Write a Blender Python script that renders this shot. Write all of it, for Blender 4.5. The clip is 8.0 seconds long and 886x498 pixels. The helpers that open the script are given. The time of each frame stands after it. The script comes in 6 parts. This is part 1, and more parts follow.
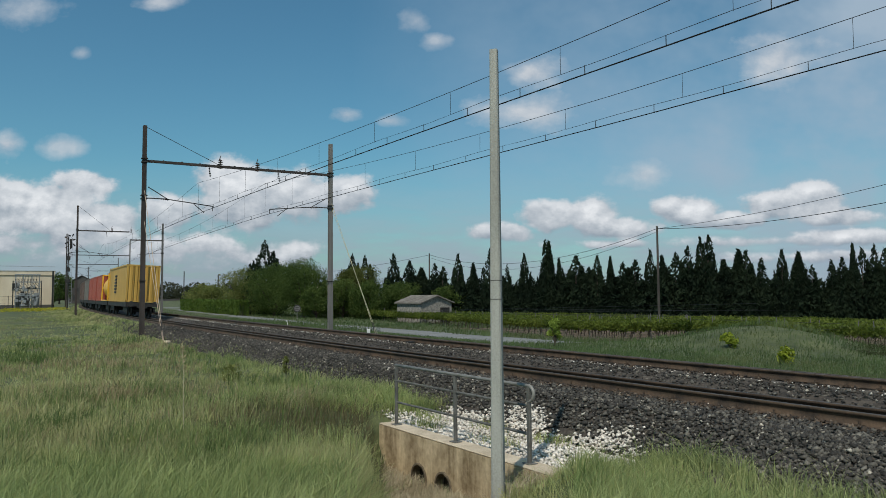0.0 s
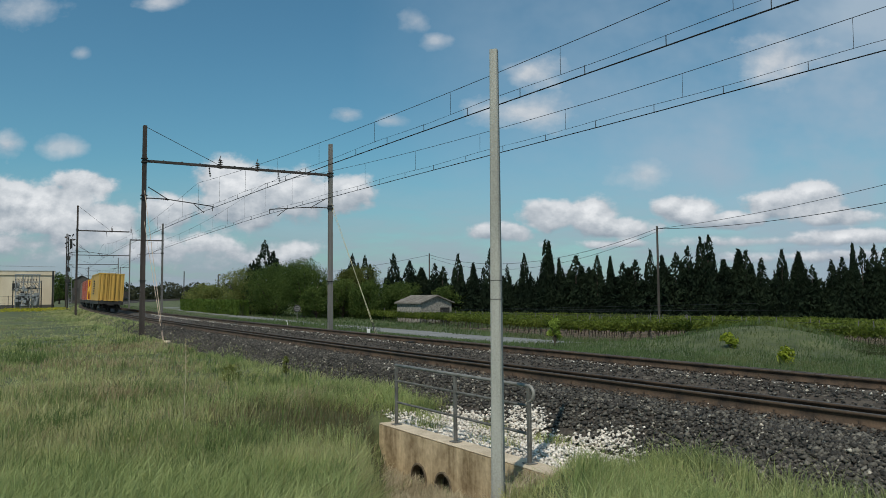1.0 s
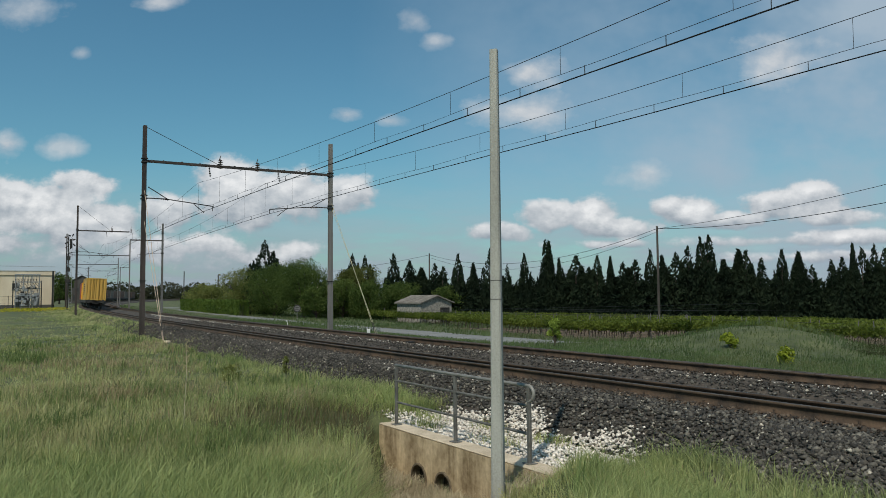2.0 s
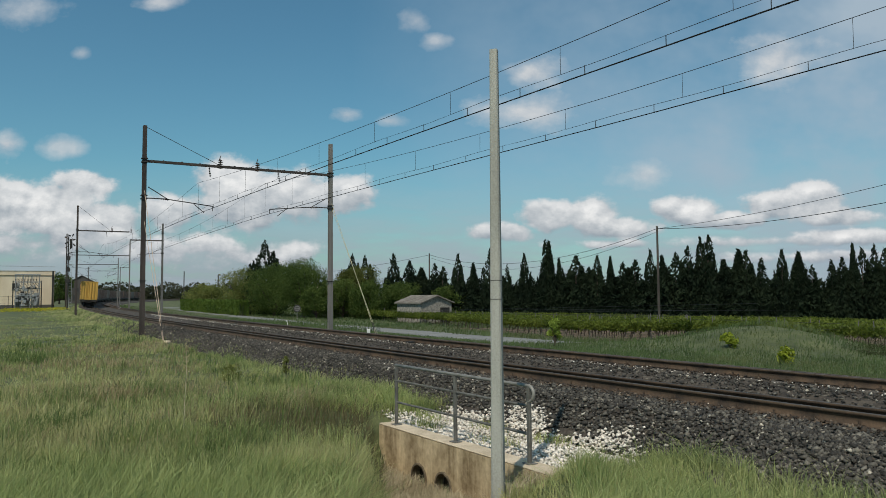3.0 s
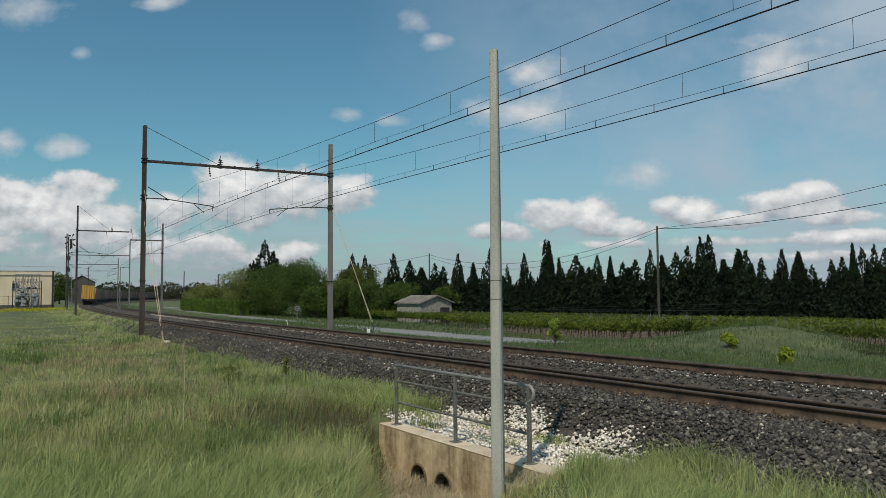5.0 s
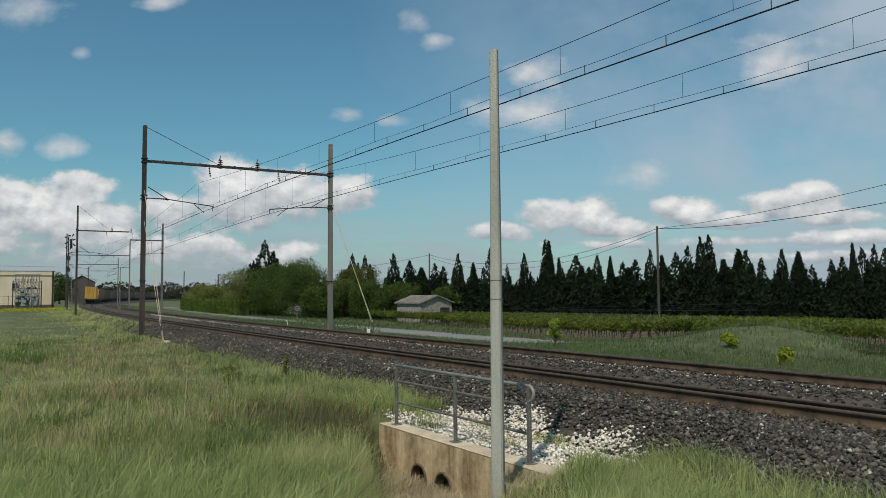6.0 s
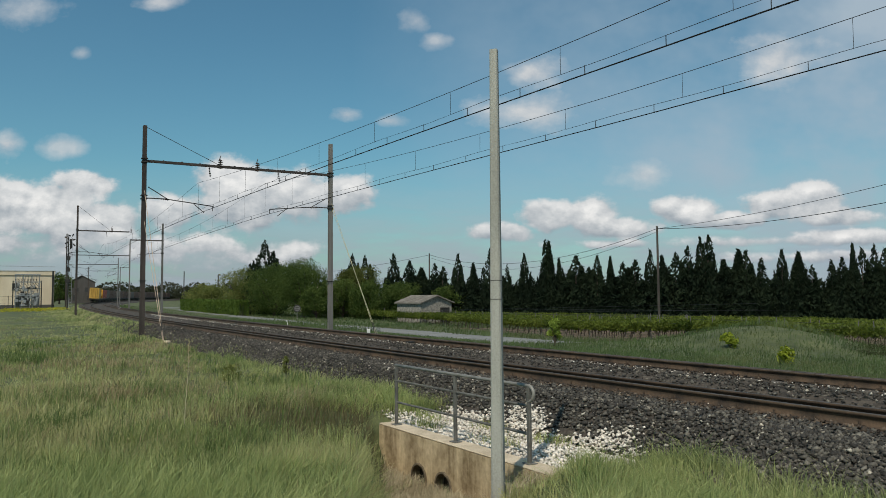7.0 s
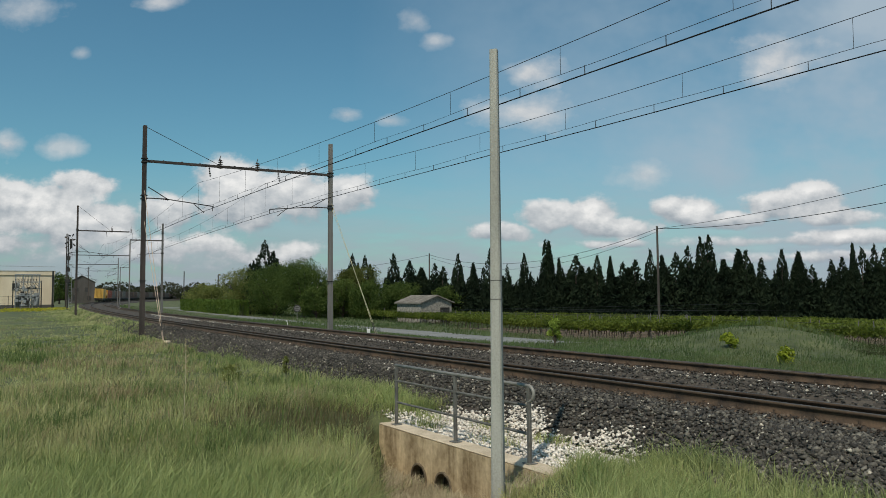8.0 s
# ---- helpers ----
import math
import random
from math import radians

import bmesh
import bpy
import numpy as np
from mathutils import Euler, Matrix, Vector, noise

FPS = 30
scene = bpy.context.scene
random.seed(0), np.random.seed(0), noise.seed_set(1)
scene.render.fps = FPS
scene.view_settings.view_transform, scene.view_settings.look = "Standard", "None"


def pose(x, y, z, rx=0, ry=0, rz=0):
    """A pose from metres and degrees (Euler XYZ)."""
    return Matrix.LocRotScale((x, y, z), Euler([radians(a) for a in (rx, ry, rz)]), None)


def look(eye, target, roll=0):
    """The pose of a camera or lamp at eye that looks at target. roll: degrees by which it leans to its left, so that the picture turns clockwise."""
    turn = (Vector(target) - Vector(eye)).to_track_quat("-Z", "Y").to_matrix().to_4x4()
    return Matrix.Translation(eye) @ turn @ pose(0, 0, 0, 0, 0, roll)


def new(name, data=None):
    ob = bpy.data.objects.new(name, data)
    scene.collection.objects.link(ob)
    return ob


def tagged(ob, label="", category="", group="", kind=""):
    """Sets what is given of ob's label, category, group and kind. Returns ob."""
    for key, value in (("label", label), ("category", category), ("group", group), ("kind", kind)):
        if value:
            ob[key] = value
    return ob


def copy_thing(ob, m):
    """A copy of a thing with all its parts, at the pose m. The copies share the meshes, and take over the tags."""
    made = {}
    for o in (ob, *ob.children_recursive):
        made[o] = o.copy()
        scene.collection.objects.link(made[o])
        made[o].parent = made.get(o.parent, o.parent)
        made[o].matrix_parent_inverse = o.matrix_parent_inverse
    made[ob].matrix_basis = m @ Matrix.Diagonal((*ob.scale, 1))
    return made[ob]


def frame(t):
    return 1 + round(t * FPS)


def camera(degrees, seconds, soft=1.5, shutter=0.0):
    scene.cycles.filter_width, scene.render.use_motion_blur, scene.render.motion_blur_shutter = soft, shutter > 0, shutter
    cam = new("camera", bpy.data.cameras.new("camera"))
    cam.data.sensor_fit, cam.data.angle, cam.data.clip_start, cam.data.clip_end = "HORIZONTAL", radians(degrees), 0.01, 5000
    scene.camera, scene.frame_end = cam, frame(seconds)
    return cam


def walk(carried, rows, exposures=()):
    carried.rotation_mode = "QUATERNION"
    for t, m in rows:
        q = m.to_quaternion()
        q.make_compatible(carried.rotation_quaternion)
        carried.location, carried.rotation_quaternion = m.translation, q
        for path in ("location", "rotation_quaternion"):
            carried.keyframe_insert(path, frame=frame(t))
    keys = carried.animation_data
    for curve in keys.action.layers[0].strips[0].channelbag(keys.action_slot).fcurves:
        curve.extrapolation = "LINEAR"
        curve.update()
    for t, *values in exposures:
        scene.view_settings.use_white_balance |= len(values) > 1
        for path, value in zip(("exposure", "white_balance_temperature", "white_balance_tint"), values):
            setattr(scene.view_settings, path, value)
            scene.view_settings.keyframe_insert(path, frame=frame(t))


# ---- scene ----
cam = camera(60.28, 8.0, soft=0.85)
EYE = (0.0, 0.0, 1.53)
VIEW = look(EYE, (0.0, math.cos(0.0594), 1.53 + math.sin(0.0594)), -0.395)
walk(cam, [(0.0, VIEW), (8.0, VIEW)], [(0.0, -0.06, 6150, 10), (1.5, -0.04, 6250, 10), (3.5, 0.0, 6450, 10), (8.0, 0.0, 6500, 10)])

# the railway curve: foot of the perpendicular from the eye, heading, curvature
FOOT, TURN, CURVE, SPACING, CANT = 10.44, 0.5655, 0.0008, 3.85, 0.15
NEAR_EDGE, FAR_EDGE = -2.75, SPACING + 2.75


def on_track(s, off, z=0.0):
    a = TURN - CURVE * s
    x = FOOT * math.cos(TURN) - (math.cos(a) - math.cos(TURN)) / CURVE + off * math.cos(a)
    y = FOOT * math.sin(TURN) - (math.sin(a) - math.sin(TURN)) / CURVE + off * math.sin(a)
    return Vector((x, y, z))


def along(s):
    return math.degrees(TURN - CURVE * s)


def track_pose(s, off, z=0.0):
    p = on_track(s, off, z)
    return pose(p.x, p.y, p.z, 0, 0, along(s))


RADIUS = 1.0 / CURVE
CENTRE = on_track(0, RADIUS)


def track_coords(x, y):
    """Arrays of way along the near track and offset from its middle, for places in plan."""
    dx, dy = np.asarray(x) - CENTRE.x, np.asarray(y) - CENTRE.y
    off = RADIUS - np.hypot(dx, dy)
    s = (TURN - np.arctan2(-dy, -dx)) / CURVE
    return s, off


# ---- sky and sun ----
SUN_AZ, SUN_EL = math.radians(200.5), math.radians(52)
sun_data = bpy.data.lights.new("sun", "SUN")
sun_data.energy, sun_data.angle, sun_data.color = 3.15, math.radians(0.55), (1.0, 0.935, 0.79)
sun = new("sun", sun_data)
sun.matrix_world = look((0, 0, 60), (-60 * math.sin(SUN_AZ), -60 * math.cos(SUN_AZ), 60 - 60 * math.tan(SUN_EL)))

world = bpy.data.worlds.new("daylight")
scene.world = world
world.use_nodes = True
wn, wl = world.node_tree.nodes, world.node_tree.links
wn.clear()


def wmath(op, a, b=None, clamp=False):
    n = wn.new("ShaderNodeMath")
    n.operation, n.use_clamp = op, clamp
    for i, v in enumerate((a, b)):
        if v is None:
            continue
        if isinstance(v, (int, float)):
            n.inputs[i].default_value = v
        else:
            wl.new(v, n.inputs[i])
    return n.outputs[0]


def wmix(fac, a, b):
    n = wn.new("ShaderNodeMix")
    n.data_type = "RGBA"
    for i, v in ((0, fac), (6, a), (7, b)):
        if isinstance(v, (int, float, tuple)):
            n.inputs[i].default_value = v
        else:
            wl.new(v, n.inputs[i])
    return n.outputs[2]


def wnoise(vector, scale, detail, rough):
    n = wn.new("ShaderNodeTexNoise")
    wl.new(vector, n.inputs["Vector"])
    n.inputs["Scale"].default_value, n.inputs["Detail"].default_value, n.inputs["Roughness"].default_value = scale, detail, rough
    return n.outputs["Fac"]


def build_sky():
    sky = wn.new("ShaderNodeTexSky")
    sky.sky_type, sky.sun_disc = "NISHITA", False
    sky.sun_elevation, sky.sun_rotation = SUN_EL, SUN_AZ
    sky.air_density, sky.dust_density, sky.ozone_density = 1.1, 0.6, 2.2
    tex = wn.new("ShaderNodeTexCoord")
    sep = wn.new("ShaderNodeSeparateXYZ")
    wl.new(tex.outputs["Generated"], sep.inputs[0])
    ahead = wmath("MAXIMUM", sep.outputs[1], 0.05)
    u, v = wmath("DIVIDE", sep.outputs[0], ahead), wmath("DIVIDE", sep.outputs[2], ahead)
    comb = wn.new("ShaderNodeCombineXYZ")
    wl.new(u, comb.inputs[0])
    wl.new(v, comb.inputs[1])
    plane = comb.outputs[0]
    best = total = height = None
    # cumulus: place across, height, half width, half height, density
    for cu, cv, ca, cb, cd in CLOUDS_LOW_LEFT + CLOUDS_LOW_RIGHT:
        n = wn.new("ShaderNodeVectorMath")
        n.operation = "MULTIPLY_ADD"
        wl.new(plane, n.inputs[0])
        n.inputs[1].default_value, n.inputs[2].default_value = (1 / ca, 1 / cb, 0), (-cu / ca, -cv / cb, 0)
        ln = wn.new("ShaderNodeVectorMath")
        ln.operation = "LENGTH"
        wl.new(n.outputs[0], ln.inputs[0])
        m = wmath("SUBTRACT", cd - max(0.0, 0.62 - cd), wmath("MULTIPLY", ln.outputs["Value"], cd))
        best = m if best is None else wmath("MAXIMUM", best, m)
        up = wn.new("ShaderNodeSeparateXYZ")
        wl.new(n.outputs[0], up.inputs[0])
        weight = wmath("MAXIMUM", wmath("ADD", m, 0.25), 0.0)
        rise = wmath("MULTIPLY", weight, up.outputs[1])
        total = weight if total is None else wmath("ADD", total, weight)
        height = rise if height is None else wmath("ADD", height, rise)
    best = wmath("MAXIMUM", best, -1.0)
    stretch = wn.new("ShaderNodeVectorMath")
    stretch.operation = "MULTIPLY"
    wl.new(plane, stretch.inputs[0])
    stretch.inputs[1].default_value = (1.0, 1.35, 1.0)
    shift = wn.new("ShaderNodeVectorMath")
    shift.operation = "ADD"
    wl.new(stretch.outputs[0], shift.inputs[0])
    shift.inputs[1].default_value = (-0.006, 0.016, 0)
    n1 = wnoise(stretch.outputs[0], 17.0, 8.0, 0.56)
    n2 = wnoise(shift.outputs[0], 17.0, 8.0, 0.56)
    dens = wmath("ADD", best, wmath("MULTIPLY", wmath("SUBTRACT", n1, 0.47), 1.75))
    ramp = wn.new("ShaderNodeMapRange")
    ramp.interpolation_type = "SMOOTHSTEP"
    wl.new(dens, ramp.inputs[0])
    ramp.inputs[1].default_value, ramp.inputs[2].default_value = -0.02, 0.36
    # small torn high clouds, thin enough for the blue to show through
    wisp = None
    for cu, cv, ca, cb, cd in CLOUDS_HIGH:
        n = wn.new("ShaderNodeVectorMath")
        n.operation = "MULTIPLY_ADD"
        wl.new(plane, n.inputs[0])
        n.inputs[1].default_value, n.inputs[2].default_value = (1 / ca, 1 / cb, 0), (-cu / ca, -cv / cb, 0)
        ln = wn.new("ShaderNodeVectorMath")
        ln.operation = "LENGTH"
        wl.new(n.outputs[0], ln.inputs[0])
        edge = wmath("MULTIPLY", wmath("SUBTRACT", 1.15, ln.outputs["Value"]), 0.95)
        body = wmath("ADD", edge, wmath("MULTIPLY", wmath("SUBTRACT", n1, 0.5), 2.2), True)
        body = wmath("MULTIPLY", body, cd * 1.65)
        wisp = body if wisp is None else wmath("MAXIMUM", wisp, body)
    low = wn.new("ShaderNodeMapRange")
    low.interpolation_type = "SMOOTHSTEP"
    wl.new(v, low.inputs[0])
    low.inputs[1].default_value, low.inputs[2].default_value = 0.0, 0.19
    # thin high veil, and the low bank of stratus near the horizon
    veil_n = wnoise(stretch.outputs[0], 3.2, 5.0, 0.6)
    veil = wmath("MULTIPLY", wmath("SUBTRACT", veil_n, 0.27), 1.9, True)
    side = wmath("MULTIPLY", wmath("ADD", u, 0.12), 1.6, True)
    veil = wmath("MULTIPLY", veil, wmath("ADD", wmath("MULTIPLY", side, 1.5), 0.02))
    flat = wn.new("ShaderNodeVectorMath")
    flat.operation = "MULTIPLY"
    wl.new(plane, flat.inputs[0])
    flat.inputs[1].default_value = (1.0, 4.5, 1.0)
    bank_n = wnoise(flat.outputs[0], 6.5, 6.0, 0.58)
    bank = wmath("MULTIPLY", wmath("SUBTRACT", 1.0, low.outputs[0]), wmath("MULTIPLY", wmath("SUBTRACT", bank_n, wmath("ADD", 0.16, wmath("MULTIPLY", wmath("ADD", u, 0.3), 0.22, True))), 3.0, True))
    tint = wn.new("ShaderNodeMix")
    tint.data_type, tint.blend_type = "RGBA", "MULTIPLY"
    tint.inputs[0].default_value = 1.0
    wl.new(sky.outputs[0], tint.inputs[6])
    tint.inputs[7].default_value = SKY_TINT
    clear = wn.new("ShaderNodeBackground")
    wl.new(tint.outputs[2], clear.inputs[0])
    clear.inputs[1].default_value = SKY_STRENGTH
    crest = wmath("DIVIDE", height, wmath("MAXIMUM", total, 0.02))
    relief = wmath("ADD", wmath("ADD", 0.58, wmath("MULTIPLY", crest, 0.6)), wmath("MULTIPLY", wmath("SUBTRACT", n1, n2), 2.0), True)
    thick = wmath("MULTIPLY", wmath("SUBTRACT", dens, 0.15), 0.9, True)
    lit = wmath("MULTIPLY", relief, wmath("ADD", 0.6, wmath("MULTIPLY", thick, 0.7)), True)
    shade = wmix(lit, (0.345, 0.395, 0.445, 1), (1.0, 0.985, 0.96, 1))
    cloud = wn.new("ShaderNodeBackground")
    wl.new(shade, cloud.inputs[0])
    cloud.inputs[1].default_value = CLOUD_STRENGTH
    haze = wn.new("ShaderNodeBackground")
    haze.inputs[0].default_value, haze.inputs[1].default_value = (0.445, 0.56, 0.66, 1), 0.82
    a = wn.new("ShaderNodeMixShader")
    wl.new(veil, a.inputs[0])
    wl.new(clear.outputs[0], a.inputs[1])
    wl.new(haze.outputs[0], a.inputs[2])
    stratus = wn.new("ShaderNodeBackground")
    wl.new(wmix(bank_n, (0.28, 0.335, 0.39, 1), (0.50, 0.57, 0.64, 1)), stratus.inputs[0])
    stratus.inputs[1].default_value = 0.84
    d = wn.new("ShaderNodeMixShader")
    wl.new(wmath("MULTIPLY", bank, 0.95), d.inputs[0])
    wl.new(a.outputs[0], d.inputs[1])
    wl.new(stratus.outputs[0], d.inputs[2])
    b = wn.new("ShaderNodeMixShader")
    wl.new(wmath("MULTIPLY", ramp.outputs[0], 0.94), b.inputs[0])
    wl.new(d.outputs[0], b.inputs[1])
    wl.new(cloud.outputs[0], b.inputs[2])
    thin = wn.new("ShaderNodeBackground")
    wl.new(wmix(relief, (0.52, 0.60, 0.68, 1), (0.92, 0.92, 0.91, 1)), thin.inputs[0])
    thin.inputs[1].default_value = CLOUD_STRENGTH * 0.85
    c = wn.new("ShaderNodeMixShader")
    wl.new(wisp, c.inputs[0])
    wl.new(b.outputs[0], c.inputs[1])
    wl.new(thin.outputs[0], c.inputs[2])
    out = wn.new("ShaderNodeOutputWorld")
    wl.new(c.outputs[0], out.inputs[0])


SKY_TINT, SKY_STRENGTH, CLOUD_STRENGTH = (0.60, 0.985, 0.965, 1), 0.085, 0.88
CLOUDS_LOW_LEFT = (
    (-0.539, 0.116, 0.114, 0.044, 1.00),
    (-0.472, 0.149, 0.049, 0.019, 1.00),
    (-0.456, 0.097, 0.073, 0.034, 1.00),
    (-0.538, 0.071, 0.175, 0.030, 0.50),
    (-0.286, 0.150, 0.047, 0.040, 1.00),
    (-0.196, 0.133, 0.063, 0.041, 0.80),
    (-0.133, 0.132, 0.044, 0.029, 1.00),
    (-0.267, 0.118, 0.083, 0.036, 0.90),
    (-0.337, 0.060, 0.145, 0.028, 0.52),
    (-0.218, 0.054, 0.063, 0.020, 0.60),
    (-0.360, 0.111, 0.047, 0.029, 0.80),
)
CLOUDS_HIGH = (
    (0.119, 0.293, 0.043, 0.022, 0.52),
    (0.111, 0.241, 0.076, 0.025, 0.52),
    (0.451, 0.310, 0.062, 0.034, 0.52),
    (0.266, 0.156, 0.041, 0.019, 0.40),
    (-0.125, 0.238, 0.022, 0.010, 0.46),
    (-0.069, 0.230, 0.022, 0.008, 0.35),
    (-0.033, 0.365, 0.025, 0.019, 0.35),
    (-0.012, 0.338, 0.021, 0.012, 0.35),
    (-0.480, 0.324, 0.014, 0.009, 0.29),
    (-0.577, 0.201, 0.031, 0.021, 0.52),
    (-0.507, 0.199, 0.036, 0.014, 0.40),
    (-0.375, 0.393, 0.036, 0.012, 0.46),
    (-0.557, 0.386, 0.051, 0.025, 0.35),
)
CLOUDS_LOW_RIGHT = (
    (0.142, 0.104, 0.045, 0.024, 1.10),
    (0.198, 0.102, 0.044, 0.027, 1.10),
    (0.071, 0.081, 0.049, 0.014, 1.00),
    (0.228, 0.087, 0.068, 0.017, 0.90),
    (0.321, 0.109, 0.045, 0.023, 1.10),
    (0.376, 0.093, 0.048, 0.013, 0.90),
    (0.467, 0.118, 0.068, 0.027, 1.10),
    (0.518, 0.100, 0.068, 0.015, 0.90),
    (0.410, 0.067, 0.110, 0.009, 0.56),
    (0.540, 0.073, 0.080, 0.011, 0.60),
    (0.230, 0.064, 0.085, 0.008, 0.55),
    (0.470, 0.046, 0.150, 0.009, 0.55),
)
build_sky()


# ---- materials ----
def surface(name, dark, light, scale=4.0, rough=0.8, metal=0.0, bump=0.2, fine=60.0, streak=1.0, spread=0.0, coat=0.0, where="Object"):
    """A surface with broad stains, fine grain and relief; streak stretches the stains downwards, spread varies one piece from the next."""
    m = bpy.data.materials.new(name)
    m.use_nodes = True
    nt = m.node_tree
    n, l = nt.nodes, nt.links
    bsdf = n["Principled BSDF"]
    tex = n.new("ShaderNodeTexCoord")
    mp = n.new("ShaderNodeMapping")
    mp.inputs["Scale"].default_value = (1, 1, 1 / streak)
    l.new(tex.outputs[where], mp.inputs[0])
    big, small = n.new("ShaderNodeTexNoise"), n.new("ShaderNodeTexNoise")
    for t, sc, de in ((big, scale, 5), (small, fine, 3)):
        t.inputs["Scale"].default_value, t.inputs["Detail"].default_value, t.inputs["Roughness"].default_value = sc, de, 0.6
    l.new(mp.outputs[0], big.inputs["Vector"])
    l.new(tex.outputs[where], small.inputs["Vector"])
    add = n.new("ShaderNodeMath")
    add.operation = "MULTIPLY_ADD"
    l.new(small.outputs["Fac"], add.inputs[0])
    add.inputs[1].default_value = 0.45
    l.new(big.outputs["Fac"], add.inputs[2])
    rng = n.new("ShaderNodeMapRange")
    l.new(add.outputs[0], rng.inputs[0])
    rng.inputs[1].default_value, rng.inputs[2].default_value = 0.5, 0.95
    mix = n.new("ShaderNodeMix")
    mix.data_type = "RGBA"
    l.new(rng.outputs[0], mix.inputs[0])
    mix.inputs[6].default_value, mix.inputs[7].default_value = (*dark, 1), (*light, 1)
    colour = mix.outputs[2]
    if spread:
        info, geo = n.new("ShaderNodeObjectInfo"), n.new("ShaderNodeNewGeometry")
        s1 = n.new("ShaderNodeMath")
        s1.operation = "ADD"
        l.new(info.outputs["Random"], s1.inputs[0])
        l.new(geo.outputs["Random Per Island"], s1.inputs[1])
        s2 = n.new("ShaderNodeMapRange")
        l.new(s1.outputs[0], s2.inputs[0])
        s2.inputs[2].default_value = 2.0
        s2.inputs[3].default_value, s2.inputs[4].default_value = 1 - spread, 1 + spread
        hsv = n.new("ShaderNodeHueSaturation")
        l.new(s2.outputs[0], hsv.inputs["Value"])
        l.new(colour, hsv.inputs["Color"])
        colour = hsv.outputs[0]
    l.new(colour, bsdf.inputs["Base Color"])
    bsdf.inputs["Roughness"].default_value, bsdf.inputs["Metallic"].default_value = rough, metal
    bsdf.inputs["Coat Weight"].default_value = coat
    if bump:
        b = n.new("ShaderNodeBump")
        b.inputs["Strength"].default_value, b.inputs["Distance"].default_value = bump, 0.02
        l.new(add.outputs[0], b.inputs["Height"])
        l.new(b.outputs[0], bsdf.inputs["Normal"])
    return m


def foliage(name, dark, light, through_light=0.3, rough=0.6, patch=0.25, each=0.42):
    """Leaves: each one its own shade, with broad patches, and some light let through."""
    m = bpy.data.materials.new(name)
    m.use_nodes = True
    n, l = m.node_tree.nodes, m.node_tree.links
    bsdf = n["Principled BSDF"]
    geo, info, pos = n.new("ShaderNodeNewGeometry"), n.new("ShaderNodeObjectInfo"), n.new("ShaderNodeTexNoise")
    l.new(geo.outputs["Position"], pos.inputs["Vector"])
    pos.inputs["Scale"].default_value, pos.inputs["Detail"].default_value = patch, 3
    a = n.new("ShaderNodeMath")
    a.operation = "MULTIPLY_ADD"
    l.new(geo.outputs["Random Per Island"], a.inputs[0])
    a.inputs[1].default_value = each
    c = n.new("ShaderNodeMapRange")
    l.new(pos.outputs["Fac"], c.inputs[0])
    c.inputs[1].default_value, c.inputs[2].default_value, c.inputs[4].default_value = 0.33, 0.67, 0.6
    l.new(c.outputs[0], a.inputs[2])
    d = n.new("ShaderNodeMath")
    d.operation = "MULTIPLY_ADD"
    l.new(info.outputs["Random"], d.inputs[0])
    d.inputs[1].default_value = 0.3
    l.new(a.outputs[0], d.inputs[2])
    e = n.new("ShaderNodeMath")
    e.operation, e.use_clamp = "MULTIPLY_ADD", True
    l.new(d.outputs[0], e.inputs[0])
    e.inputs[1].default_value, e.inputs[2].default_value = 0.85, -0.12
    mix = n.new("ShaderNodeMix")
    mix.data_type = "RGBA"
    l.new(e.outputs[0], mix.inputs[0])
    mix.inputs[6].default_value, mix.inputs[7].default_value = (*dark, 1), (*light, 1)
    l.new(mix.outputs[2], bsdf.inputs["Base Color"])
    bsdf.inputs["Roughness"].default_value = rough
    bsdf.inputs["Specular IOR Level"].default_value = 0.12
    tr, sh = n.new("ShaderNodeBsdfTranslucent"), n.new("ShaderNodeMixShader")
    l.new(mix.outputs[2], tr.inputs[0])
    sh.inputs[0].default_value = through_light
    l.new(bsdf.outputs[0], sh.inputs[1])
    l.new(tr.outputs[0], sh.inputs[2])
    l.new(sh.outputs[0], n["Material Output"].inputs[0])
    return m


